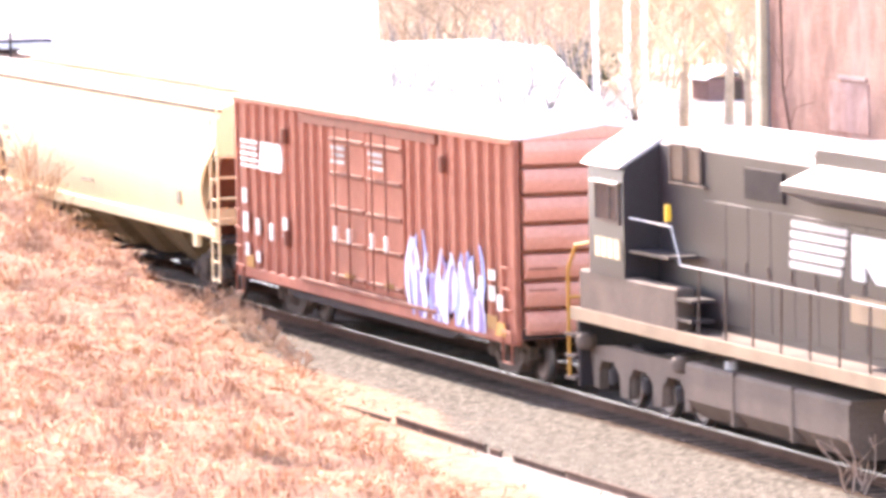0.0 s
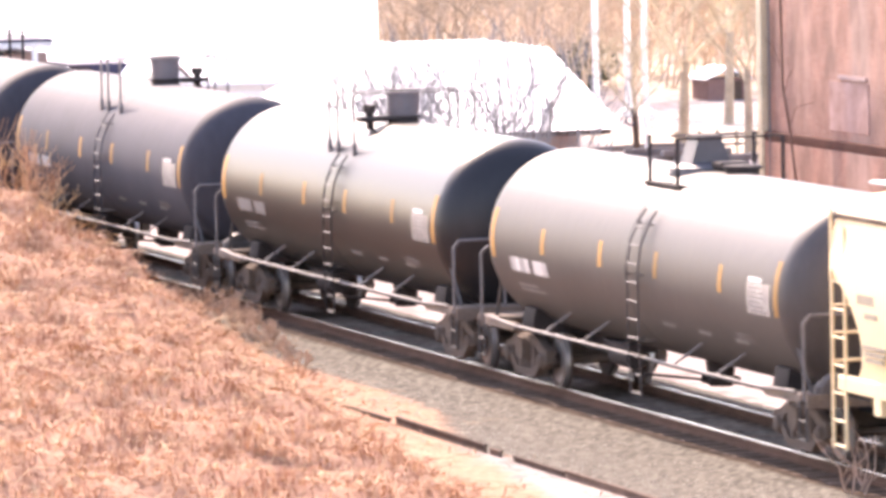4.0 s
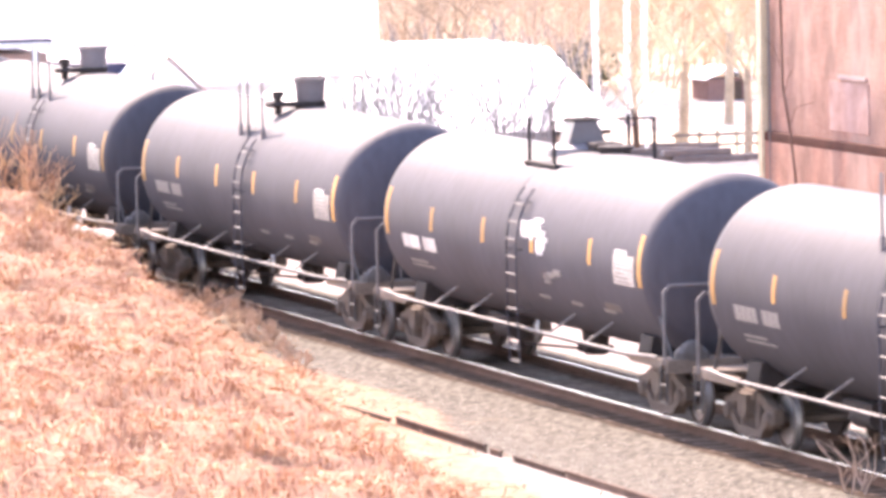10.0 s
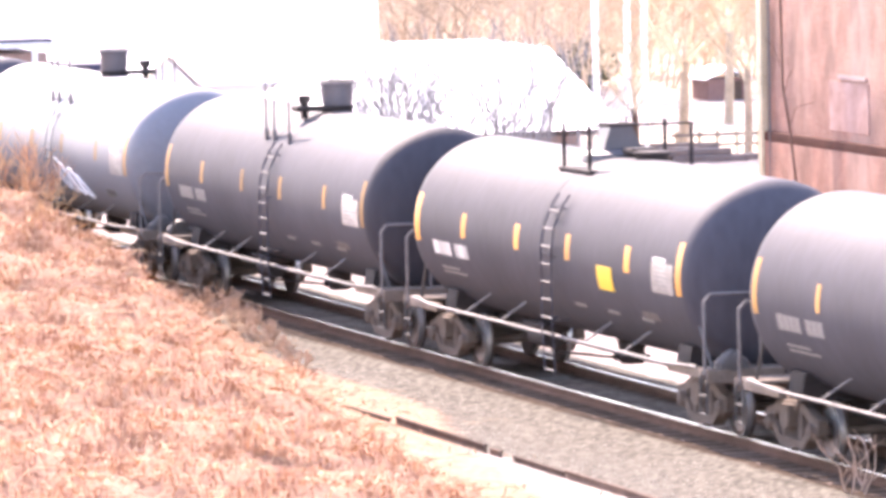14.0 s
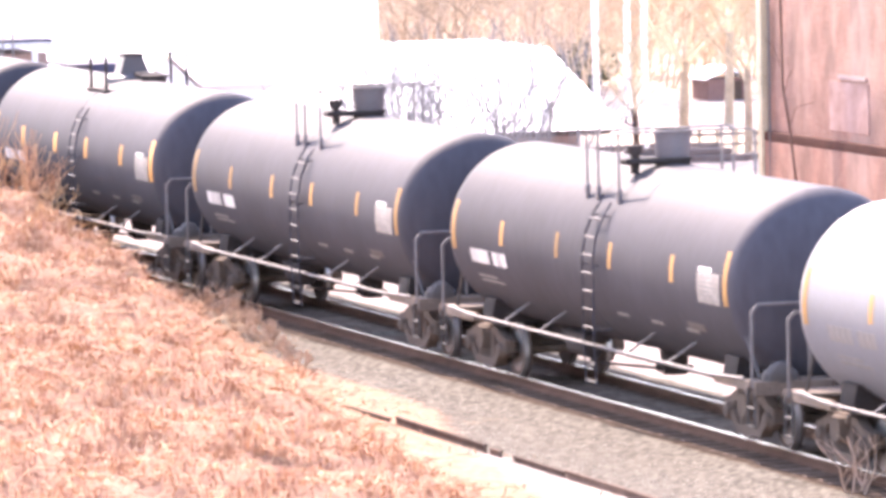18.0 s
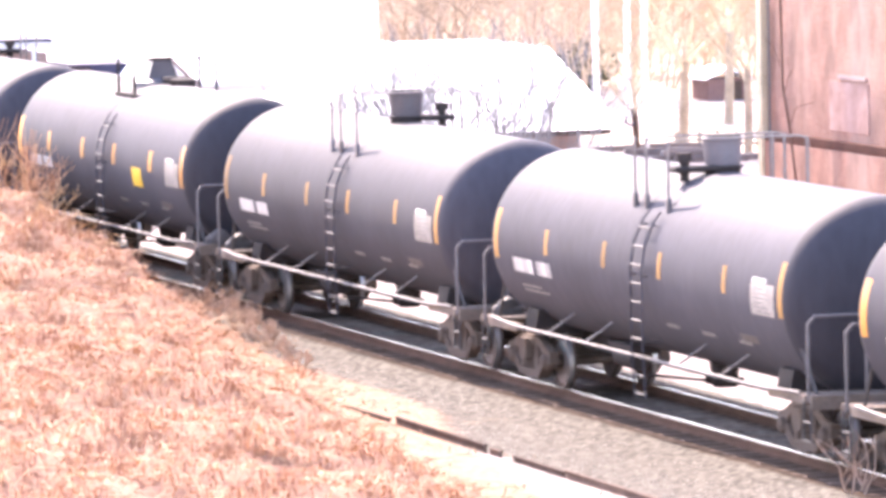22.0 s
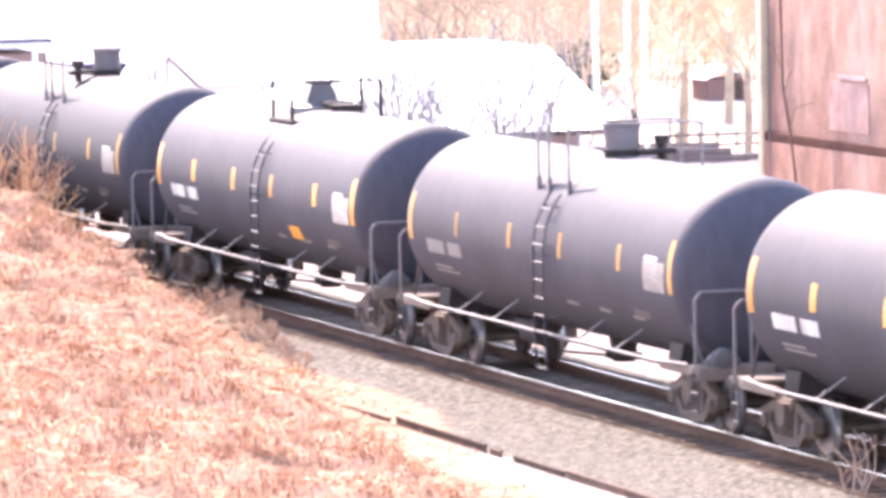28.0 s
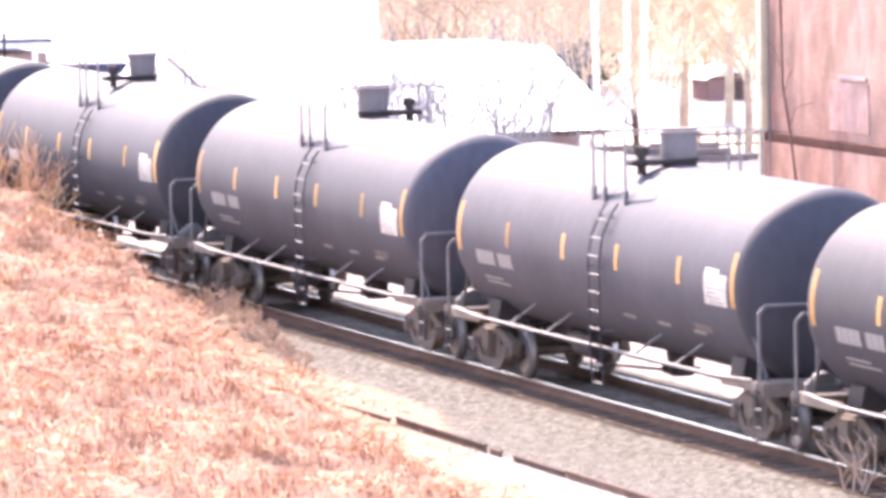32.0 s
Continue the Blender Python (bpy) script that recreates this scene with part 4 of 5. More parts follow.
    for x, z, ww, hh in ((-8.2, 3.0, 0.7, 0.16), (-8.0, 2.75, 0.5, 0.1), (-7.9, 2.25, 0.9, 0.07), (-7.9, 2.15, 0.8, 0.07), (-7.9, 2.05, 0.7, 0.06), (-0.8, 2.15, 1.0, 0.06), (6.8, 2.2, 0.25, 0.3)):
        part("stencil_bar", Kit().box((x, -1.585 - 0.01 * (z > 2.4), z), (ww, 0.02, hh)), M_FAINT, car)
    BODY = (1.0, 1.0)
    return car


def locomotive():
    """Local x runs from the cab end (0) to the far end."""
    car = thing("locomotive", "black diesel locomotive with white stripes and grimy fuel tank", "locomotive")
    part("frame_deck", Kit().box((10.0, 0, 1.52), (20.8, 2.96, 0.20), b=0.02), M_LOCO_GREY, car)
    for s in (-1, 1):
        part("sill_stripe", Kit().box((10.0, s * 1.49, 1.52), (20.8, 0.03, 0.21), b=0.005), M_SILL, car, "pale painted edge of the walkway")
    cab = part("cab", Kit().prism([(-1.5, 2.25), (-1.5, 3.95), (-1.44, 4.08), (-0.8, 4.46), (0.8, 4.46), (1.44, 4.08), (1.5, 3.95), (1.5, 2.25)], 0.64, 2.40, "x"), M_LOCO, car, "black cab with sloped roof edges")
    # sun on the cab roof is put into its pale colour
    part("cab_roof", Kit().prism([(-1.58, 4.05), (-1.46, 4.16), (-0.82, 4.54), (0.82, 4.54), (1.46, 4.16), (1.58, 4.05), (1.44, 4.09), (0.8, 4.47), (-0.8, 4.47), (-1.44, 4.09)], 0.5, 2.36, "x"), M_BOX_ROOF, cab, "cab roof coloured pale for sunlight")
    window = part("cab_window", Kit().box((1.63, -1.505, 3.46), (1.12, 0.04, 0.58), b=0.01), M_GLASS, cab, "dark side window")
    part("window_frame", Kit().box((1.63, -1.515, 3.76), (1.24, 0.05, 0.05)).box((1.63, -1.515, 3.16), (1.24, 0.05, 0.05)).box((1.05, -1.515, 3.46), (0.06, 0.05, 0.6)).box((2.21, -1.515, 3.46), (0.06, 0.05, 0.6)).box((1.75, -1.515, 3.46), (0.05, 0.05, 0.6)), M_LOCO_GREY, window)
    # the visor's pale colour stands for its sunlit line
    part("sun_visor", Kit().prism([(-1.5, 3.83), (-1.62, 3.80), (-1.5, 3.81)], 1.0, 2.3, "x"), M_BOX_ROOF, cab)
    for x in (1.12, 1.44, 1.76, 2.08):
        part("number_bar", Kit().box((x, -1.508, 2.72), (0.24, 0.03, 0.32)), M_CREAM, cab)
    part("low_nose", Kit().box((0.1, 0, 2.35), (1.1, 1.7, 1.5), b=0.12), M_LOCO, car)
    for s in (-1, 1):
        part("battery_box", Kit().box((2.45, s * 1.33, 1.92), (4.8, 0.32, 0.72), b=0.03), M_LOCO_GREY, car, "grimy battery box beside the walkway")
    part("step_tread", Kit().box((5.2, -1.28, 1.80), (0.7, 0.4, 0.05)), M_LOCO, car)
    part("step_tread", Kit().box((5.2, -1.28, 2.12), (0.7, 0.4, 0.05)), M_LOCO, car)
    part("step_tread", Kit().box((3.4, -1.18, 2.72), (1.9, 0.5, 0.05)), M_LOCO, car)
    hood = part("long_hood", Kit().prism([(-0.88, 1.62), (-0.88, 4.42), (-0.74, 4.56), (0.74, 4.56), (0.88, 4.42), (0.88, 1.62)], 2.40, 19.2, "x"), M_LOCO, car, "long black engine hood")
    # pale colour stands for sun on top of the black hood
    part("hood_roof", Kit().box((7.6, 0, 4.60), (9.8, 1.5, 0.10), b=0.03), M_BOX_ROOF, hood, "hood top coloured pale for sunlight")
    for i in range(13):
        part("hood_door", Kit().box((5.1 + 1.02 * i, -0.889, 2.7), (1.0, 0.03, 1.9), b=0.008), M_LOCO, hood)
        part("door_latch", Kit().box((5.1 + 1.02 * i + 0.38, -0.908, 2.7), (0.04, 0.03, 0.16)), M_LOCO_GREY, hood)
    for x in (3.42, 4.2):
        part("louvre_window", Kit().box((x, -0.90, 4.16), (0.58, 0.04, 0.52), b=0.01), M_LOUVRE, hood, "brown louvred panel")
        part("louvre_frame", Kit().box((x - 0.31, -0.925, 4.16), (0.06, 0.05, 0.6)).box((x + 0.31, -0.925, 4.16), (0.06, 0.05, 0.6)).box((x, -0.925, 4.45), (0.68, 0.05, 0.05)), M_LOCO_GREY, hood)
    part("drip_ledge", Kit().box((3.9, -0.92, 3.84), (1.7, 0.08, 0.04)), M_LOCO_GREY, hood)
    part("vent_grille", Kit().box((7.4, -0.905, 4.03), (1.7, 0.05, 0.48), b=0.01), M_UNDER, hood, "dark square intake grille")
    part("radiator_wing", Kit().prism([(-1.46, 4.08), (-1.46, 4.19), (-0.89, 4.43), (-0.89, 4.70), (-0.76, 4.79), (0.76, 4.79), (0.89, 4.70), (0.89, 4.43), (1.46, 4.19), (1.46, 4.08), (0.89, 3.86), (-0.89, 3.86)], 9.6, 18.8, "x"), M_LOCO, car, "flared radiator housing")
    # sun on the sloping screens is painted in as pale metal
    for s in (-1, 1):
        part("radiator_screen", Kit().prism([(s * 1.46, 4.196), (s * 0.90, 4.432), (s * 0.90, 4.46), (s * 1.46, 4.225)], 9.8, 18.6, "x"), M_BOX_ROOF, car, "sloping radiator screen coloured pale for sunlight")
    for i in range(5):
        part("hood_stripe", Kit().prism([(8.62 - 0.02 * i, 3.57 - 0.155 * i), (11.05 - 0.07 * i, 3.57 - 0.155 * i), (11.0 - 0.07 * i, 3.465 - 0.155 * i), (8.62 - 0.02 * i, 3.465 - 0.155 * i)], -0.935, -0.90, "y"), M_WHITE_DECAL, hood, "white speed stripe")
    part("emblem", Kit().prism([(11.2, 2.84), (11.7, 2.84), (11.7, 3.1), (12.2, 2.84), (12.75, 2.84), (12.75, 3.52), (11.2, 3.52)], -0.935, -0.90, "y").prism([(13.0, 2.84), (14.0, 2.84), (14.2, 3.0), (14.2, 3.52), (13.2, 3.52), (13.0, 3.4)], -0.935, -0.90, "y"), M_WHITE_DECAL, hood, "large white emblem as plain shapes")
    part("emblem_panel", Kit().box((12.3, -0.915, 2.41), (2.4, 0.03, 0.40)), M_SILL, hood)
    rail_pts = [(2.35, -1.40, 3.25), (4.45, -1.40, 3.23), (4.85, -1.40, 2.65), (19.8, -1.40, 2.62)]
    for s in (1, -1):
        part("handrail", Kit().pipe([(a, s * b, c) for a, b, c in rail_pts], 0.016, 8), M_WHITE_DECAL, car, "white walkway handrail")
    for x in np.arange(5.7, 20.0, 1.24):
        for s in (-1, 1):
            part("handrail_post", Kit().cyl((x, s * 1.42, 1.6), (x, s * 1.40, 2.63), 0.022, n=6), M_LOCO_GREY, car)
    part("fuel_tank", Kit().prism([(-1.18, 0.27), (-1.44, 0.56), (-1.44, 1.10), (-1.38, 1.15), (1.38, 1.15), (1.44, 1.10), (1.44, 0.56), (1.18, 0.27)], 5.1, 12.3, "x"), M_LOCO_GREY, car, "long grimy grey fuel tank")
    for x in (7.3, 9.9):
        part("tank_strap", Kit().box((x, 0, 0.74), (0.1, 2.92, 0.84), b=0.01), M_LOCO_GREY, car)
    part("fuel_filler", Kit().cyl((6.7, -1.25, 1.12), (6.7, -1.25, 1.28), 0.1, n=10), M_WHITE_DECAL, car)
    for cx in (2.35, 16.4):
        comb = [(-2.35, 0.98), (-2.35, 0.34), (-2.14, 0.28), (-2.10, 0.62), (-1.95, 0.78), (-1.35, 0.78), (-1.08, 0.60), (-1.03, 0.26), (-0.62, 0.24), (-0.57, 0.60), (-0.34, 0.76), (0.34, 0.76), (0.57, 0.60), (0.62, 0.24), (1.03, 0.26), (1.08, 0.60), (1.35, 0.78), (1.95, 0.78), (2.10, 0.62), (2.14, 0.28), (2.35, 0.34), (2.35, 0.98), (1.4, 1.06), (-1.4, 1.06)]
        bogie = part("bogie_frame", Kit().prism(comb, -1.24, -1.06, "y").prism(comb, 1.06, 1.24, "y").box((0, 0, 0.85), (0.6, 2.2, 0.3)), M_LOCO_GREY, car, "grimy three-axle bogie with deep pedestal legs", at=pose(cx, 0, 0), smooth=0)
        for dx in (-1.65, 0.0, 1.65):
            wl = part("wheelset", LOCO_WHEELS, None, car, at=pose(cx + dx, 0, 0.508))
            part("tread", LOCO_TREAD, None, wl)
            WHEELS.append((wl, 0.508, car))
            for s in (-1, 1):
                # the well's shade is put into the axle box colour
                part("axle_box", Kit().box((dx, s * 1.12, 0.52), (0.28, 0.16, 0.30), b=0.05), M_UNDER, bogie, "axle box coloured dark for shade in the well")
                part("coil_spring", Kit().cyl((dx + 0.32, s * 1.15, 0.72), (dx + 0.32, s * 1.15, 1.05), 0.09, n=10), M_LOCO_GREY, bogie)
                part("brake_hanger", Kit().box((dx - 0.62, s * 1.12, 0.62), (0.14, 0.14, 0.7), b=0.03), M_LOCO_GREY, bogie)
        for dx in (-2.4, 2.35):
            part("sand_box", Kit().lathe([(0.92, 0.06), (0.96, 0.14), (1.06, 0.18), (1.16, 0.16), (1.22, 0.07)], 14, "z", pose(dx, -1.36, 0)).cyl((dx, -1.2, 0.3), (dx, -1.25, 1.0), 0.035, n=8), M_LOCO_GREY, bogie)
    part("pilot", Kit().box((-0.35, 0, 0.90), (0.12, 2.8, 1.2), b=0.02), M_LOCO, car)
    for s in (-1, 1):
        part("corner_handrail", Kit().pipe([(-0.75, s * 1.42, 0.45), (-0.75, s * 1.42, 2.2), (-0.5, s * 1.36, 2.62), (-0.2, s * 1.1, 2.7), (-0.2, s * 0.85, 2.0), (-0.5, s * 0.85, 1.5)], 0.036).pipe([(-0.75, s * 1.42, 1.75), (-0.5, s * 0.85, 1.75)], 0.03), M_HANDYELLOW, car, "yellow corner handrail")
        for z in (0.42, 0.78, 1.14):
            part("end_step", Kit().box((-0.6, s * 1.22, z), (0.5, 0.5, 0.05)), M_LOCO, car)
    part("coupler", COUPLER, None, car, at=pose(-0.75, 0, 0.86, 0, 0, 180))
    part("marker_lamp", Kit().cyl((-0.62, -1.05, 1.75), (-0.45, -1.05, 1.75), 0.13, n=14), M_YELLOW, car, "amber corner lamp")
    part("side_flag", Kit().box((4.0, -1.3, 3.42), (0.08, 0.08, 0.26)), M_YELLOW, car, "small yellow marker plate")
    return car


M_LOUVRE = material("brown_louvre", (0.172, 0.117, 0.078), 0.3, 2.0, 0.7)
M_SPRAY = material("white_spray", (0.52, 0.55, 0.68), 0.12, 4.0, 0.6)
M_SPRAY_BLUE = material("pale_blue_spray", (0.22, 0.29, 0.56), 0.2, 4.0, 0.6)
M_SPRAY_LILAC = material("lilac_spray", (0.17, 0.13, 0.30), 0.2, 4.0, 0.6)
M_FAINT = material("faint_stencil", (0.328, 0.281, 0.211), 0.2, 4.0, 0.7)
# darker than other wheels: shade in the bogie wells is painted on
LOCO_WHEELS = wheelset_mesh(0.508, "locomotive_wheelset", M_UNDER)
LOCO_TREAD = tread_mesh(0.508)

# places along the track at the start; the train moves towards +x
TRAIN.append((locomotive(), -36.7))
TRAIN.append((boxcar(), -48.54))
TRAIN.append((hopper(), -68.85))
PLAIN = "dark grey tank car with faded orange reflectors and soot streaks"
BRIGHT = "black tank car with bright orange reflectors and white numbers"
SPECIAL = {
    0: ("sooty brown-black tank car with faded reflectors", M_TANK_BROWN, -1, 0, 1, (), 1),
    1: ("glossy black tank car with orange reflectors", M_TANK_GLOSS, 1, 0, 0, (), -1),
    5: ("dark grey tank car with a white sprayed scrawl", M_TANK, -1, 0, 1, ("scrawl",), 1),
    8: ("black tank car with bright orange reflectors and a yellow placard", M_TANK, -1, 1, 1, ("patch",), 1),
    10: ("pale blue-white tank car with looping spray paint", M_TANK_WHITE, 1, 0, 0, ("loops",), 1),
    13: (BRIGHT, M_TANK, -1, 1, 1, (), 1),
    16: ("black tank car with bright orange reflectors and a yellow placard", M_TANK, -1, 1, 1, ("patch",), 1),
    18: (BRIGHT, M_TANK, -1, 1, 1, (), 1),
    20: ("black tank car with bright orange reflectors and a small orange mark", M_TANK, -1, 1, 1, ("rust",), 1),
}
# 0 angular housing, 1 round with the valve ahead, 2 round with the valve behind
TOPS = (0, 2, 1, 0, 1, 0, 2, 2, 0, 2, 1, 2, 2, 0, 2, 1, 0, 1, 0, 1, 0, 2, 2, 1, 2, 0, 1)
rng = random.Random(21)
for i in range(27):
    u = -80.9 - 17.507 * i - 7.1 - 0.22 * max(0, min(i - 17, 3))
    spec = list(SPECIAL.get(i, (PLAIN, M_TANK, 1, 0, int(rng.random() < 0.5), (), 1 if rng.random() < 0.5 else -1)))
    spec[2] = TOPS[i]
    TRAIN.append((tank_car(*spec), u))

# ---- behind the track ----


def brick_material():
    m = bpy.data.materials.new("old_brick_wall")
    m.use_nodes = True
    n, link = m.node_tree.nodes, m.node_tree.links.new
    bsdf = n["Principled BSDF"]
    bsdf.inputs["Roughness"].default_value = 0.9
    co = n.new("ShaderNodeTexCoord")
    mp = n.new("ShaderNodeMapping")
    mp.inputs["Rotation"].default_value = (radians(90), 0, 0)
    link(co.outputs["Object"], mp.inputs[0])
    br = n.new("ShaderNodeTexBrick")
    br.inputs["Color1"].default_value = (0.315, 0.150, 0.104, 1)
    br.inputs["Color2"].default_value = (0.375, 0.190, 0.133, 1)
    br.inputs["Mortar"].default_value = (0.375, 0.232, 0.176, 1)
    br.inputs["Scale"].default_value = 1.0
    br.inputs["Brick Width"].default_value, br.inputs["Row Height"].default_value, br.inputs["Mortar Size"].default_value = 0.22, 0.075, 0.008
    link(mp.outputs[0], br.inputs["Vector"])
    stain = n.new("ShaderNodeTexNoise")
    stain.inputs["Scale"].default_value, stain.inputs["Detail"].default_value = 0.35, 7
    st = n.new("ShaderNodeMapping")
    st.inputs["Scale"].default_value = (2.6, 1, 0.16)
    link(co.outputs["Object"], st.inputs[0])
    link(st.outputs[0], stain.inputs["Vector"])
    r = n.new("ShaderNodeMapRange")
    r.inputs[1].default_value, r.inputs[2].default_value = 0.45, 0.7
    r.inputs[4].default_value = 0.75
    link(stain.outputs[0], r.inputs[0])
    mx = n.new("ShaderNodeMix")
    mx.data_type = "RGBA"
    mx.inputs[7].default_value = (0.42, 0.285, 0.226, 1)
    link(r.outputs[0], mx.inputs[0])
    link(br.outputs["Color"], mx.inputs[6])
    soot = n.new("ShaderNodeTexNoise")
    soot.inputs["Scale"].default_value, soot.inputs["Detail"].default_value = 1.6, 9
    sm = n.new("ShaderNodeMapping")
    sm.inputs["Scale"].default_value = (0.8, 1, 0.5)
    link(co.outputs["Object"], sm.inputs[0])
    link(sm.outputs[0], soot.inputs["Vector"])
    sr = n.new("ShaderNodeMapRange")
    sr.inputs[1].default_value, sr.inputs[2].default_value = 0.35, 0.65
    sr.inputs[3].default_value, sr.inputs[4].default_value = 0.68, 1.22
    link(soot.outputs[0], sr.inputs[0])
    hv = n.new("ShaderNodeHueSaturation")
    link(mx.outputs[2], hv.inputs["Color"])
    link(sr.outputs[0], hv.inputs["Value"])
    link(hv.outputs[0], bsdf.inputs["Base Color"])
    return m


M_PINK = material("pinkish_plaster", (0.39, 0.281, 0.25), 0.2, 0.6, 0.85)
M_WOOD = material("woodland_bark", (0.52, 0.415, 0.31), 0.35, 1.5, 0.9, 0.0, 14, 0.3, per_object=0.2)
M_BARK_PINK = material("pinkish_twigs", (0.45, 0.32, 0.25), 0.3, 2.0, 0.9)
M_CARRED = material("red_brown_boards", (0.20, 0.115, 0.10), 0.25, 2.0, 0.7)
M_EVERGREEN = material("evergreen_leaves", (0.07, 0.078, 0.047), 0.4, 3.0, 0.8)
M_SHRUBWOOD = material("weathered_timber", (0.172, 0.156, 0.148), 0.3, 2.0, 0.9)
M_PLASTER = material("stained_pale_plaster", (0.36, 0.19, 0.145), 0.35, 1.6, 0.9, second=(0.43, 0.29, 0.25))
M_LEDGE = material("sooty_brick_ledge", (0.09, 0.04, 0.03), 0.4, 1.2, 0.9)
M_VINE = material("brown_sapling_bark", (0.17, 0.10, 0.075), 0.3, 2.0, 0.9)
M_WALL = brick_material()
brick = thing("brick_building", "tall weathered red brick building with a stone ledge", "building", kind="structure")
part("wall", Kit().box((-55, 31.8, 5.2), (70, 21.0, 12.2)), M_WALL, brick)
part("ledge", Kit().box((-55, 21.26, 1.08), (70.1, 0.14, 0.24), b=0.02), M_LEDGE, brick, "dark projecting brick ledge")
part("plinth", Kit().box((-55, 21.24, 0.1), (70.06, 0.1, 1.7), b=0.02), M_WALL, brick)
part("corner_strip", Kit().box((-90.0, 21.22, 5.2), (0.30, 0.2, 12.2), b=0.03), M_BARK, brick, "pale corner board")
part("drain_pipe", Kit().cyl((-89.45, 21.2, -0.7), (-89.45, 21.2, 11), 0.04, n=8), M_SHRUBWOOD, brick, "thin grey drain pipe")
part("blocked_window", Kit().box((-84.0, 21.3, 2.05), (2.7, 0.06, 1.25), b=0.01), M_PLASTER, brick, "blocked window with pale stained plaster")
part("blocked_window", Kit().box((-76.5, 21.3, 2.05), (2.7, 0.06, 1.25), b=0.01), M_PLASTER, brick, "blocked window with pale stained plaster")
part("sill", Kit().box((-83.7, 21.27, 2.78), (1.9, 0.08, 0.11), b=0.01), M_PINK, brick, "pale stone lintel")
part("parapet", Kit().box((-55, 31.8, 11.4), (70.4, 21.4, 0.25), b=0.03), M_POLE, brick)

shed = thing("white_roofed_shed", "low building under a broad white hipped roof", "shed", kind="structure")
part("wall", Kit().add([(-96, 11.4, -0.72), (-78.3, 7.0, -0.72), (-78.3, 12.4, -0.72), (-96, 16.0, -0.72), (-96, 11.4, 2.13), (-78.3, 7.0, 2.13), (-78.3, 12.4, 2.13), (-96, 16.0, 2.13)], [(0, 1, 5, 4), (1, 2, 6, 5), (2, 3, 7, 6), (3, 0, 4, 7), (4, 5, 6, 7), (3, 2, 1, 0)]), M_PINK, shed, smooth=0)
part("roof", Kit().add([(-99.5, 10.6, 2.1), (-77.6, 6.2, 2.12), (-77.6, 13.27, 2.14), (-99.5, 17.4, 2.1), (-97.0, 12.6, 3.46), (-90.6, 11.4, 3.46), (-90.6, 15.72, 3.46), (-97.0, 15.95, 3.46)], [(0, 1, 5, 4), (1, 2, 6, 5), (2, 3, 7, 6), (3, 0, 4, 7), (4, 5, 6, 7), (3, 2, 1, 0)]), M_WHITE_ROOF, shed, "bright white metal roof", smooth=0)
part("fascia", Kit().box((-77.57, 9.56, 2.07), (0.06, 6.7, 0.12)), M_BARK_DARK, shed, "brown fascia board")

hall = thing("white_hall", "long low building under a broad white metal roof", "building", kind="structure", at=pose(-134, 24.1, 0, 0, 0, -16.57))
part("wall", Kit().box((-14, -30, -0.1), (28, 59.6, 1.4)), M_WHITE_WALL, hall)
part("roof", Kit().prism([(0.5, 0.6), (-14, 6.2), (-28.5, 0.6), (-28.5, 0.72), (-14, 6.34), (0.5, 0.72)], -60.3, 0.0, "y"), M_WHITE_ROOF, hall, "broad white metal roof")
for i in range(24):
    part("roof_seam", Kit().prism([(0.5, 0.72), (-14, 6.34), (-14, 6.38), (0.5, 0.76)], -60.0 + 2.5 * i, -59.94 + 2.5 * i, "y"), M_WHITE_ROOF, hall)

hut = thing("trackside_hut", "small pinkish hut with a flat dark roof and white post", "hut", kind="structure")
part("wall", Kit().box((-113, 5.0, 1.1), (4.0, 5.2, 3.6)), M_PINK, hut)
part("roof", Kit().box((-112.6, 4.85, 3.27), (4.8, 5.5, 0.09), b=0.02), M_DARKROOF, hut, "thin dark flat roof")
part("fascia", Kit().box((-110.15, 4.85, 3.15), (0.06, 5.4, 0.15)), M_WHITE_DECAL, hut, "white fascia board")
for yy in (4.4, 5.6):
    part("hut_window", Kit().box((-110.98, yy, 2.55), (0.06, 0.75, 0.5), b=0.01), M_GLASS, hut, "dark window")
part("post", Kit().cyl((-110.2, 7.05, -0.7), (-110.2, 7.05, 3.1), 0.08, n=10), M_WHITE_WALL, hut, "white post")
canopy = thing("dark_canopy", "low dark blue canopy roof on posts", "canopy", kind="structure")
part("roof", Kit().prism([(7.7, 2.62), (10.15, 2.62), (9.75, 2.18), (8.5, 2.36), (8.3, 2.56), (7.7, 2.56)], -112, -109, "x"), M_DARKROOF, canopy, "dark blue sheet roof")
for yy in (8.7, 9.6):
    part("post", Kit().cyl((-110.5, yy, -0.7), (-110.5, yy, 2.35), 0.06, n=8), M_DARKROOF, canopy)

for x, y, h in ((-128.5, 29.65, 13), (-131, 32.15, 13), (-131, 31.57, 13)):
    p = thing("light_pole", "tall pale light pole", "pole", "pale poles", at=pose(x, y, -0.7))
    part("shaft", Kit().cyl((0, 0, 0), (0, 0, h), 0.11, 0.08, 12), M_POLE, p)
    part("base", Kit().box((0, 0, 0.15), (0.4, 0.4, 0.3), b=0.03), M_POLE, p)
p = thing("light_pole", "short pale post beside a tree trunk", "pole", "pale poles", at=pose(-110, 24.95, -0.7))
part("shaft", Kit().cyl((0, 0, 0), (0, 0, 4.4), 0.07, 0.06, 10), M_POLE, p)
part("base", Kit().box((0, 0, 0.1), (0.25, 0.25, 0.2), b=0.02), M_POLE, p)
meter = thing("signal_bracket", "small dark curved bracket on the tree trunk", "bracket", at=pose(-110.0, 24.45, 0.3))
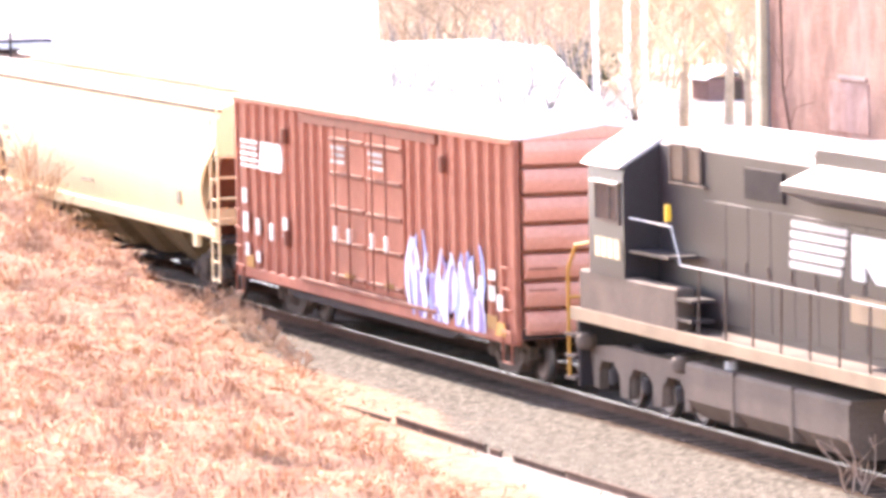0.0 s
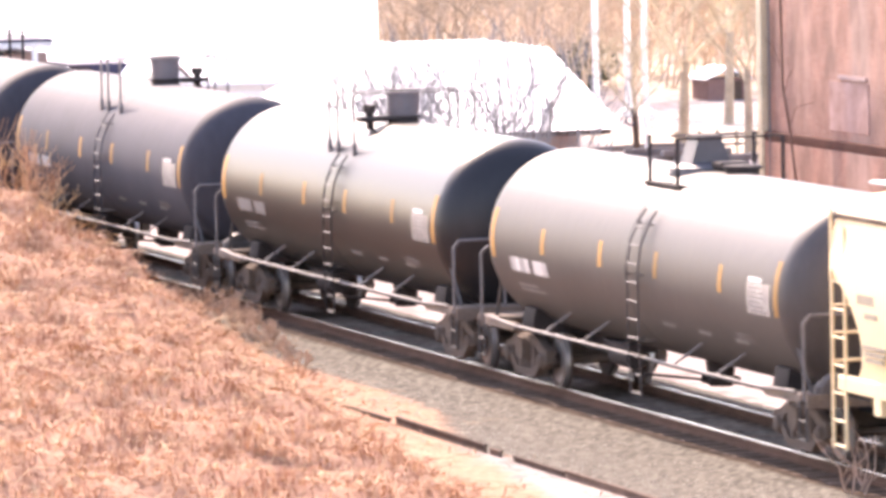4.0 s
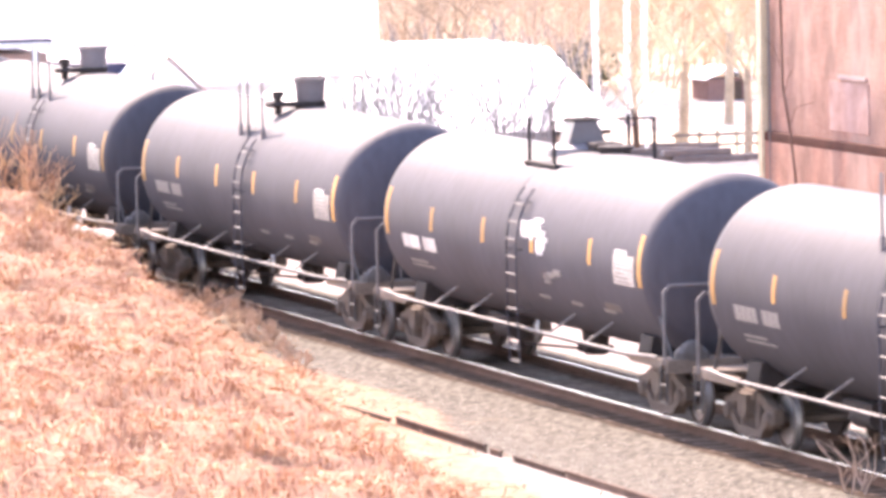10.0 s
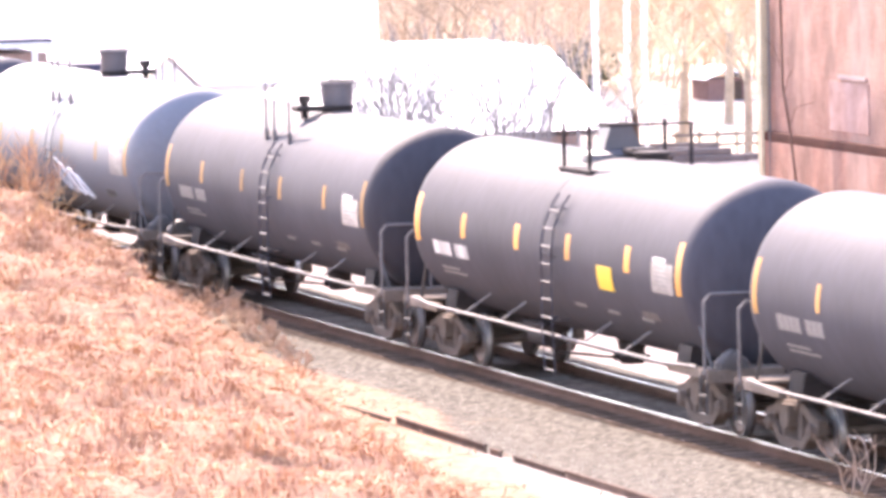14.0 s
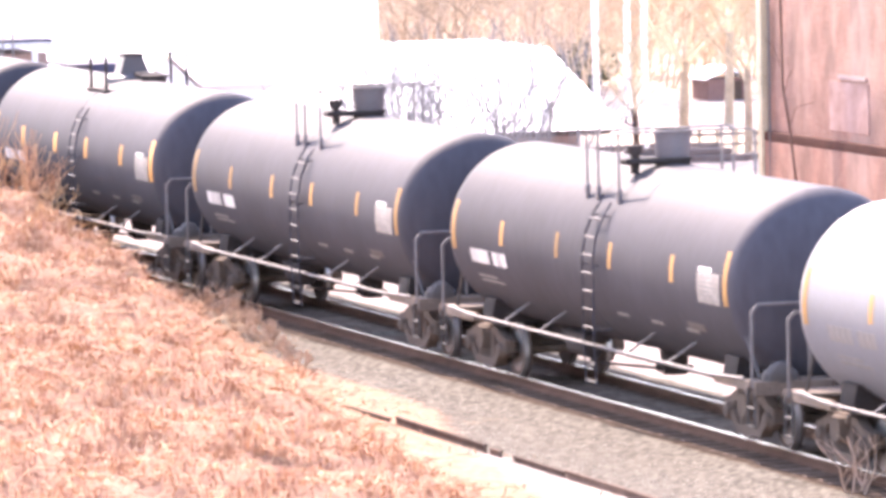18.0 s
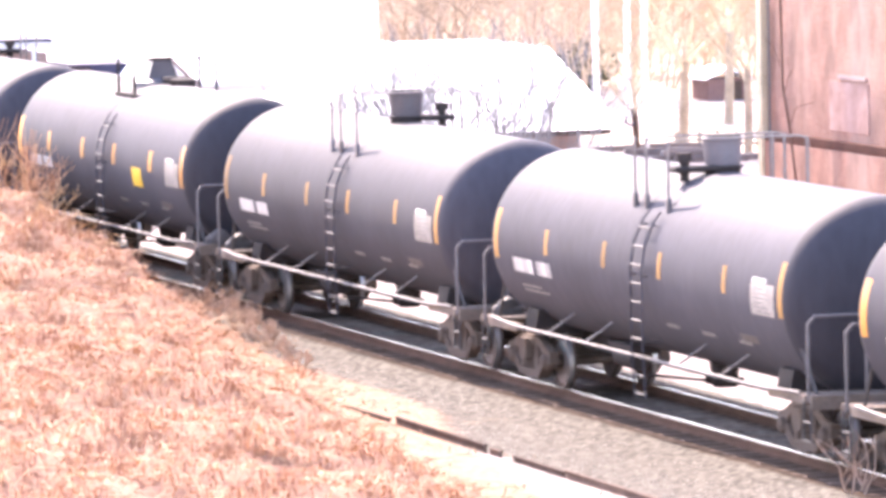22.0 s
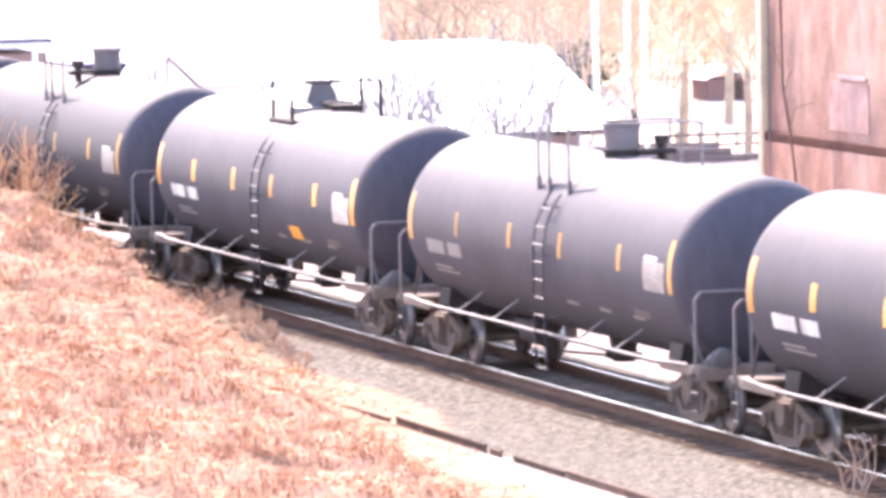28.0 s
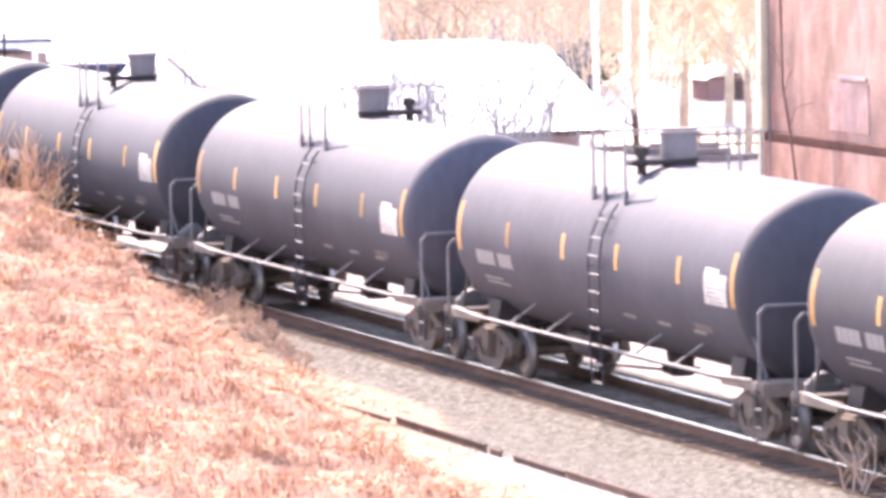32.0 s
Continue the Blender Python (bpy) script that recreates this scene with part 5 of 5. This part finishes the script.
part("arm", Kit().pipe([(0, 0.15, 0.05), (0, -0.02, 0.0), (0, -0.12, 0.08), (0, -0.1, 0.24)], 0.035), M_DARKROOF, meter)


def limb(k, r, p, d, length, rad, depth, spread, twigs, fine=0.007):
    """One limb and its forks; thin ends go to the twig mesh."""
    pts = [p]
    seg = 3
    for i in range(seg):
        d = (d + Vector((r.gauss(0, 0.13), r.gauss(0, 0.13), r.gauss(0.03, 0.09)))).normalized()
        q = pts[-1] + d * (length / seg)
        r0, r1 = rad * (1 - 0.3 * i / seg), rad * (1 - 0.3 * (i + 1) / seg)
        (k if rad > 0.035 else twigs).cyl(pts[-1], q, max(r0, fine), max(r1, fine * 0.85), 6 if rad > 0.05 else 3, caps=False)
        pts.append(q)
    if depth == 0:
        return
    for j in range(r.choice((2, 3, 3))):
        at = pts[-1] if j == 0 else pts[r.randrange(1, seg + 1)]
        side = Vector((r.gauss(0, 1), r.gauss(0, 1), r.gauss(0.25, 0.6))).normalized()
        nd = (d * (1.0 - spread) + side * spread).normalized()
        limb(k, r, at, nd, length * r.uniform(0.6, 0.82), rad * (0.62 if j == 0 else 0.5), depth - 1, spread, twigs, fine)


def bare_tree(seed, height, rad, depth, bark, label, lean=0.0, spread=0.48):
    r = random.Random(seed)
    tree = thing("bare_tree", label, "tree", "bare winter trees")
    bole, k, twigs = Kit(), Kit(), Kit()
    top = height * 0.3
    bole.cyl((0, 0, -0.3), (0, 0, 0.25), rad * 1.5, rad * 1.08, 10, caps=False)
    bole.cyl((0, 0, 0.25), (lean * top * 0.5, 0, top * 0.5), rad * 1.08, rad, 10, caps=False)
    bole.cyl((lean * top * 0.5, 0, top * 0.5), (lean * top, 0.05, top), rad, rad * 0.85, 10, caps=False)
    for j in range(4):
        a = 6.28 * j / 4 + r.uniform(-0.5, 0.5)
        d = Vector((math.cos(a) * 0.6, math.sin(a) * 0.6, 1.0 if j else 1.6)).normalized()
        limb(k, r, Vector((lean * top, 0.05, top * r.uniform(0.8, 1.0))), d, height * 0.22, rad * 0.5, depth, spread, twigs, 0.014)
    part("trunk", bole, M_TRUNK if bark is M_BARK else bark, tree, "grey-brown trunk")
    tagged(part("limb_growth", k, M_BARK, tree, "pale bare limbs"), kind="stuff")
    part("crown", twigs, M_BARK, tree, "fine pale bare twigs")
    return tree


for seed, x, y, h, rad, bark in ((1, -112.4, 26.9, 9, 0.15, M_BARK), (2, -124.9, 32.8, 10, 0.15, M_BARK), (3, -109.2, 27.75, 8.5, 0.12, M_BARK), (4, -110.2, 24.7, 5, 0.10, M_BARK_DARK)):
    t = bare_tree(seed, h, rad, 6 if bark is M_BARK else 4, bark, "bare pale-barked tree beside the lot" if bark is M_BARK else "slim dark-trunked bare tree", 0.03)
    t.matrix_basis = pose(x, y, -0.75, 0, 0, 40 * seed)
vine = thing("wall_sapling", "thin dark sapling against the brick wall", "tree", at=pose(-87.6, 20.9, -0.75))
part("trunk", Kit().pipe([(0.9, 0, -0.1), (0.75, 0, 1.0), (0.45, 0, 2.0), (-0.05, 0, 3.2), (-0.1, 0, 4.6), (-0.2, 0, 6.2), (-0.1, 0, 7.5)], 0.036, 6), M_VINE, vine)
twig = Kit()
rr = random.Random(77)
for z in (2.2, 3.0, 3.6, 4.4, 5.2, 6.0):
    limb(twig, rr, Vector((np.interp(z, [1, 2, 3.2, 4.6, 6.2], [0.75, 0.45, -0.05, -0.1, -0.4]), 0, z)), Vector((rr.uniform(-1, 1), rr.uniform(-0.2, 0.2), 0.8)).normalized(), 0.7, 0.014, 1, 0.4, twig)
tagged(part("twig_growth", twig, M_VINE, vine), kind="stuff")

M_THICKET = material("pinkish_brush", (0.76, 0.62, 0.48), 0.3, 1.5, 0.9, 0.0, 14, 0.2, per_object=0.35)


def sapling(seed, height, bark):
    """A slim many-stemmed young tree."""
    r = random.Random(seed)
    tree = thing("bare_sapling", "slim leafless young tree at the wood's edge", "tree", "saplings of the wood")
    k, tw = Kit(), Kit()
    for j in range(r.choice((1, 2, 3))):
        d = Vector((r.gauss(0, 0.12), r.gauss(0, 0.12), 1)).normalized()
        limb(k, r, Vector((r.gauss(0, 0.2), r.gauss(0, 0.2), -0.1)), d, height * 0.26, 0.05, 6, 0.62, tw)
    tagged(part("trunk", k, bark, tree), kind="stuff")
    tagged(part("crown", tw, bark, tree, "fine bare twigs"), kind="stuff")
    return tree


woods = [sapling(30 + i, 6 + 1.2 * i, M_WOOD if i % 2 else M_THICKET) for i in range(6)]
for i, t in enumerate(woods):
    t.matrix_basis = pose(-165 - 7 * i, 42 + 2 * i, -0.75, 0, 0, 70 * i)
rng = random.Random(5)
for i in range(260):
    x = rng.uniform(-232, -140)
    y = 26.0 + (-128 - x) * 0.20 + rng.uniform(0, 26)
    copy_thing(woods[i % 6], Matrix.Translation((x, y, float(ground_height(x, y)) - 0.05)) @ pose(0, 0, 0, 0, 0, rng.uniform(0, 360)))

far_shed = thing("red_shed", "small red-brown shed with a white roof", "shed", at=pose(-139.5, 37.7, -0.75) @ Matrix.Scale(0.8, 4))
part("wall", Kit().box((0, 0, 0.5), (2.0, 1.7, 1.0)), M_CARRED, far_shed)
part("roof", Kit().prism([(-1.05, 0.95), (0, 1.4), (1.05, 0.95), (1.05, 1.03), (0, 1.5), (-1.05, 1.03)], -1.2, 1.2, "x"), M_WHITE_ROOF, far_shed, "white pitched roof")
part("door", Kit().box((1.01, 0.3, 0.45), (0.05, 0.7, 0.9), b=0.01), M_BARK_DARK, far_shed, "dark door")
for i, (x, y, sc) in enumerate(((-146, 34.9, 1.0), (-150, 36.6, 1.2), (-149, 35.2, 0.9))):
    ev = thing("evergreen_bush", "dark green evergreen bush below the wood", "shrub", "evergreen bushes", at=pose(x, y, -0.75))
    r = random.Random(90 + i)
    k = Kit()
    for j in range(420):
        d = Vector((r.gauss(0, 1), r.gauss(0, 1), r.gauss(0, 1))).normalized() * r.uniform(0.5, 1.0) ** 0.5
        c = Vector((d.x * 0.9 * sc, d.y * 0.9 * sc, 0.75 * sc + d.z * 0.72 * sc))
        a, b = Vector((r.gauss(0, 1), r.gauss(0, 1), r.gauss(0, 1))).normalized() * 0.12, Vector((r.gauss(0, 1), r.gauss(0, 1), r.gauss(0, 1))).normalized() * 0.07
        k.add([c - a, c + b, c + a, c - b], [(0, 1, 2, 3)])
    tagged(part("leaf_clump", k, M_EVERGREEN, ev, smooth=0), kind="stuff")
    part("stem", Kit().cyl((0, 0, -0.05), (0, 0, 0.9), 0.06, 0.03, 8), M_BARK_DARK, ev)
rng = random.Random(41)
for i in range(9):
    tie = thing("old_timber_tie", "grey weathered timber tie dropped on the ground", "timber", "dropped ties", at=pose(-108.5 + rng.uniform(-3, 2), 24.0 + 0.32 * i, -0.58 + 0.18 * (i % 2), 0, 0, rng.uniform(60, 120)))
    part("beam", Kit().box((0, 0, 0), (2.2, 0.24, 0.18), b=0.02), M_SHRUBWOOD, tie)
fence = thing("timber_fence", "low weathered timber fence at the edge of the lawn", "fence", at=pose(-111, 0, -0.72))
for yy in (26.2, 26.9, 27.45, 28.05, 28.7, 29.3):
    part("post", Kit().box((0, yy, 0.36), (0.1, 0.09, 0.72), b=0.01), M_BARK, fence)
for z in (0.30, 0.60):
    part("rail", Kit().box((0.06, 27.75, z), (0.04, 3.5, 0.08), b=0.008), M_SHRUBWOOD, fence)
gable = thing("white_gabled_hut", "small white hut with a steep gable and grey verge boards", "hut", kind="structure")
part("wall", Kit().prism([(8.66, -0.75), (10.9, -0.75), (10.9, 1.72), (9.78, 2.83), (8.66, 1.72)], -109.5, -106.05, "x"), M_WHITE_WALL, gable, smooth=0)
part("roof", Kit().prism([(8.56, 1.68), (9.78, 2.88), (11.0, 1.68), (11.0, 1.74), (9.78, 2.94), (8.56, 1.74)], -109.6, -105.95, "x"), M_WHITE_ROOF, gable, "white sheet roof", smooth=0)
part("verge_board", Kit().prism([(8.54, 1.66), (9.78, 2.87), (9.78, 2.95), (8.54, 1.75)], -105.95, -105.9, "x"), M_CREAM, gable, "dull cream verge board", smooth=0)
part("verge_board", Kit().prism([(11.02, 1.66), (9.78, 2.87), (9.78, 2.95), (11.02, 1.75)], -105.95, -105.9, "x"), M_PINK, gable, "grey verge board", smooth=0)

M_DRYBUSH = material("grey_brown_stalks", (0.50, 0.35, 0.25), 0.35, 2.0, 0.9)
M_SHRUB = material("grey_brush_stems", (0.30, 0.29, 0.29), 0.3, 2.0, 0.9, 0.0, 20, 0.2)
for i in range(16):
    r = random.Random(60 + i)
    sh = thing("bare_shrub", "tall leafless grey shrub in front of the white roof", "shrub", "bare shrubs", at=pose(-72.5 + r.uniform(-1.5, 1.5), 4.9 + 0.34 * i + r.uniform(-0.25, 0.25), -0.62))
    k, tw = Kit(), Kit()
    for j in range(4):
        d = Vector((r.gauss(0, 0.22), r.gauss(0, 0.24), 1)).normalized()
        limb(k, r, Vector((r.gauss(0, 0.2), r.gauss(0, 0.2), 0)), d, 2.2, 0.04, 3, 0.3, tw)
    tagged(part("stem_growth", k, M_SHRUB, sh), kind="stuff")
    tagged(part("twig_growth", tw, M_SHRUB, sh), kind="stuff")

# ---- dry grass on the bank ----


def blade_material(name, low, high):
    m = bpy.data.materials.new(name)
    m.use_nodes = True
    n, link = m.node_tree.nodes, m.node_tree.links.new
    bsdf = n["Principled BSDF"]
    bsdf.inputs["Roughness"].default_value = 0.8
    bsdf.inputs["Specular IOR Level"].default_value = 0.15
    geo, co, tex = n.new("ShaderNodeNewGeometry"), n.new("ShaderNodeTexCoord"), n.new("ShaderNodeTexNoise")
    tex.inputs["Scale"].default_value, tex.inputs["Detail"].default_value = 0.9, 4
    link(co.outputs["Object"], tex.inputs["Vector"])
    add = n.new("ShaderNodeMath")
    add.operation = "MULTIPLY_ADD"
    add.inputs[1].default_value = 0.6
    link(geo.outputs["Random Per Island"], add.inputs[0])
    link(tex.outputs[0], add.inputs[2])
    r = n.new("ShaderNodeMapRange")
    r.inputs[1].default_value, r.inputs[2].default_value = 0.4, 1.1
    link(add.outputs[0], r.inputs[0])
    mx = n.new("ShaderNodeMix")
    mx.data_type = "RGBA"
    mx.inputs[6].default_value, mx.inputs[7].default_value = (*low, 1), (*high, 1)
    link(r.outputs[0], mx.inputs[0])
    link(mx.outputs[2], bsdf.inputs["Base Color"])
    return m


def grass_mesh(name, count, seed, mat, tall, flat, wide):
    """Bent blades: tall is their reach upwards, flat how far they lie over, wide their half width."""
    g = np.random.default_rng(seed)
    tx, ty = g.uniform(-78, -16, 2600), g.uniform(-21, -2.8, 2600)
    pick = g.integers(0, 2600, count * 2)
    loose = g.random(count * 2) < 0.45
    x = np.where(loose, g.uniform(-78, -16, count * 2), tx[pick] + g.normal(0, 0.16, count * 2))
    y = np.where(loose, g.uniform(-21, -2.8, count * 2), ty[pick] + g.normal(0, 0.16, count * 2))
    d = bank_depth(x, y, 1.7)
    edge = 0.5 * np.sin(x * 1.1) + 0.35 * np.sin(x * 2.7)
    keep = (d + edge > -1.2) & (g.random(len(x)) < np.clip(0.2 + d * 0.34, 0.09, 1)) & (y < -2.7)
    x, y, az0 = x[keep][:count], y[keep][:count], (pick * 2.399)[keep][:count]
    n = len(x)
    z = ground_height(x, y)
    clump = 0.5 + 0.5 * np.sin(x * 1.3 + 2 * np.sin(y * 1.1)) * np.sin(y * 1.7 + x * 0.5)
    h = tall * (0.3 + 0.9 * clump) * g.uniform(0.4, 1.25, n) * np.clip(0.6 + 0.25 * bank_depth(x, y), 0.3, 1.0)
    reach = flat * g.uniform(0.3, 1.3, n)
    az = az0 + g.normal(0, 0.8, n)
    w = wide * g.uniform(0.5, 1.4, n)
    dx, dy = np.cos(az), np.sin(az)
    base = np.stack([x, y, z - 0.03], -1)
    mid = base + np.stack([dx * reach * 0.35, dy * reach * 0.35, h], -1)
    tip = base + np.stack([dx * reach, dy * reach, h * g.uniform(0.3, 1.1, n)], -1)
    side = np.stack([-dy * w, dx * w, g.normal(0, 0.4, n) * w], -1)
    vs = np.stack([base - side, base + side, mid - side, mid + side, tip], 1).reshape(-1, 3)
    o = (np.arange(n) * 5)[:, None]
    quads, tris = o + np.array([[0, 1, 3, 2]]), o + np.array([[2, 3, 4]])
    me = bpy.data.meshes.new(name)
    me.from_pydata(vs.tolist(), [], quads.tolist() + tris.tolist())
    me.materials.append(mat)
    return me


M_BLADE = blade_material("straw_blades", (0.29, 0.15, 0.095), (0.60, 0.372, 0.228))
M_BLADE_DARK = blade_material("russet_blades", (0.263, 0.128, 0.086), (0.482, 0.268, 0.180))
M_BLADE_PALE = blade_material("bleached_blades", (0.38, 0.225, 0.125), (0.67, 0.46, 0.265))
tagged(new("dry_grass", grass_mesh("dry_grass", 90000, 3, M_BLADE, 0.20, 0.42, 0.009)), "matted straw-coloured dry grass on the bank", "grass", kind="stuff")
tagged(new("russet_weeds", grass_mesh("russet_weeds", 34000, 8, M_BLADE_DARK, 0.24, 0.30, 0.009)), "russet dead weeds among the dry grass", "grass", kind="stuff")
tagged(new("fallen_stalks", grass_mesh("fallen_stalks", 9000, 12, M_BLADE_PALE, 0.24, 0.9, 0.010)), "long pale fallen stalks over the dry grass", "grass", kind="stuff")

# taller dead stalks along the crest of the bank
rng = random.Random(15)
for i in range(46):
    x = rng.uniform(-78, -61)
    y = rng.uniform(-4.2, -2.7)
    h = rng.uniform(0.2, 0.5) if x > -66 else rng.uniform(0.5, 1.2)
    z = float(ground_height(x, y))
    sh = thing("dead_weed", "tall brittle dead weed on the bank crest", "weed", "dead weeds", at=pose(x, y, z))
    k = Kit()
    for j in range(5):
        d = Vector((rng.gauss(0, 0.35), rng.gauss(0, 0.3), 1)).normalized()
        limb(k, rng, Vector((rng.gauss(0, 0.08), rng.gauss(0, 0.08), -0.05)), d, h * 0.5, 0.012, 2, 0.45, k)
    tagged(part("stalk_growth", k, M_BLADE if i % 3 == 0 else M_BLADE_PALE, sh), kind="stuff")
rng = random.Random(33)
for i in range(9):
    x = rng.uniform(-74, -67)
    y = rng.uniform(-3.9, -3.1)
    h = rng.uniform(1.1, 1.9) * (1.0 if x < -68 else 0.75)
    reed = thing("tall_dead_reed", "tall straw-coloured dead reed clump", "weed", "dead weeds", at=pose(x, y, float(ground_height(x, y))))
    k = Kit()
    for j in range(7):
        d = Vector((rng.gauss(0, 0.12), rng.gauss(0, 0.12), 1)).normalized()
        limb(k, rng, Vector((rng.gauss(0, 0.1), rng.gauss(0, 0.1), -0.05)), d, h * 0.62, 0.010, 1, 0.25, k)
    tagged(part("stalk_growth", k, M_BLADE, reed), kind="stuff")
bush = thing("bare_bush", "thin leafless bush beside the rails", "shrub", "bare shrubs", at=pose(-24.4, -1.35, -0.3))
k = Kit()
rng = random.Random(18)
for j in range(5):
    d = Vector((rng.gauss(0, 0.3), rng.gauss(0, 0.25), 1)).normalized()
    limb(k, rng, Vector((rng.gauss(0, 0.2), rng.gauss(0, 0.1), 0)), d, 0.55, 0.022, 2, 0.4, k)
tagged(part("stalk_growth", k, M_BARK_PINK, bush), kind="stuff")

BUSHES = ((-66.3, -2.6, 0.7), (-67.8, -2.7, 0.8), (-69.2, -2.6, 0.9), (-71.0, -2.7, 0.9), (-64.8, -2.7, 0.45), (-57.8, -2.05, 0.66), (-59.4, -2.15, 0.62), (-56.2, -2.05, 0.66), (-54.6, -2.1, 0.6), (-53.0, -2.2, 0.45), (-51.2, -2.4, 0.35), (-48.6, -2.9, 0.3))
rng = random.Random(52)
for x, y, h in BUSHES:
    dry = thing("dry_bush", "tangled grey-brown dry bush at the foot of the bank", "shrub", "dry bushes", at=pose(x, y, float(ground_height(x, y))))
    k = Kit()
    for j in range(8):
        d = Vector((rng.gauss(0, 0.7), rng.gauss(-0.1, 0.3), 1)).normalized()
        limb(k, rng, Vector((rng.gauss(0, 0.2), rng.gauss(0, 0.08), -0.03)), d, h * 0.55, 0.016, 3, 0.5, k, 0.008)
    tagged(part("stalk_growth", k, M_DRYBUSH, dry), kind="stuff")

# loose stones on the ballast shoulder
g = np.random.default_rng(6)
n = 4000
sx, sy = g.uniform(-62, -20, n), g.uniform(-4.6, -1.95, n)
sz = ground_height(sx, sy)
size = g.uniform(0.012, 0.038, n)
octa = np.array([(1, 0, 0), (-1, 0, 0), (0, 1, 0), (0, -1, 0), (0, 0, 1), (0, 0, -1)], float)
vs = octa[None] * (1, 1, 0.35) * size[:, None, None] * g.uniform(0.6, 1.4, (n, 6, 1)) + np.stack([sx, sy, sz + size * 0.1], -1)[:, None]
tri = np.array([(0, 2, 4), (2, 1, 4), (1, 3, 4), (3, 0, 4), (2, 0, 5), (1, 2, 5), (3, 1, 5), (0, 3, 5)])
me = bpy.data.meshes.new("ballast_stones")
me.from_pydata(vs.reshape(-1, 3).tolist(), [], (tri[None] + (np.arange(n) * 6)[:, None, None]).reshape(-1, 3).tolist())
me.materials.append(M_BALLAST)
tagged(new("ballast_stones", me), "loose grey ballast stones", "gravel", kind="stuff")

# ---- movement ----
KNOTS = [0, 4, 8, 12, 16, 20, 24, 28, 32]
SPEEDS = [13.383, 13.528, 13.532, 13.603, 13.673, 13.743, 13.786, 13.912, 13.917]


def travelled(t):
    s = 0.0
    for a, b, va, vb in zip(KNOTS[:-1], KNOTS[1:], SPEEDS[:-1], SPEEDS[1:]):
        if t <= a:
            break
        d = min(t, b) - a
        s += va * d + (vb - va) * d * d / (2 * (b - a))
    return s


def motions():
    for car, u in TRAIN:
        walk(car, [(t, pose(u + travelled(t), 0, 0)) for t in range(33)])
    start = dict(TRAIN)
    for w, r, car in WHEELS:
        at = w.matrix_basis.translation.copy()
        u = start[car] + at.x
        rows = []
        for i in range(0, 961):
            t = i / 30
            x = u + travelled(t)
            if i in (0, 960) or -88 < x < -16:
                # turning is followed while the wheel is near; it stands otherwise
                rows.append((t, x))
        out, angle, last = [], 0.0, None
        for t, x in rows:
            if last is not None and t - last[0] < 0.05:
                angle += (x - last[1]) / r
            last = (t, x)
            out.append((t, Matrix.Translation(at) @ Matrix.Rotation(angle, 4, "Y")))
        walk(w, out)


motions()
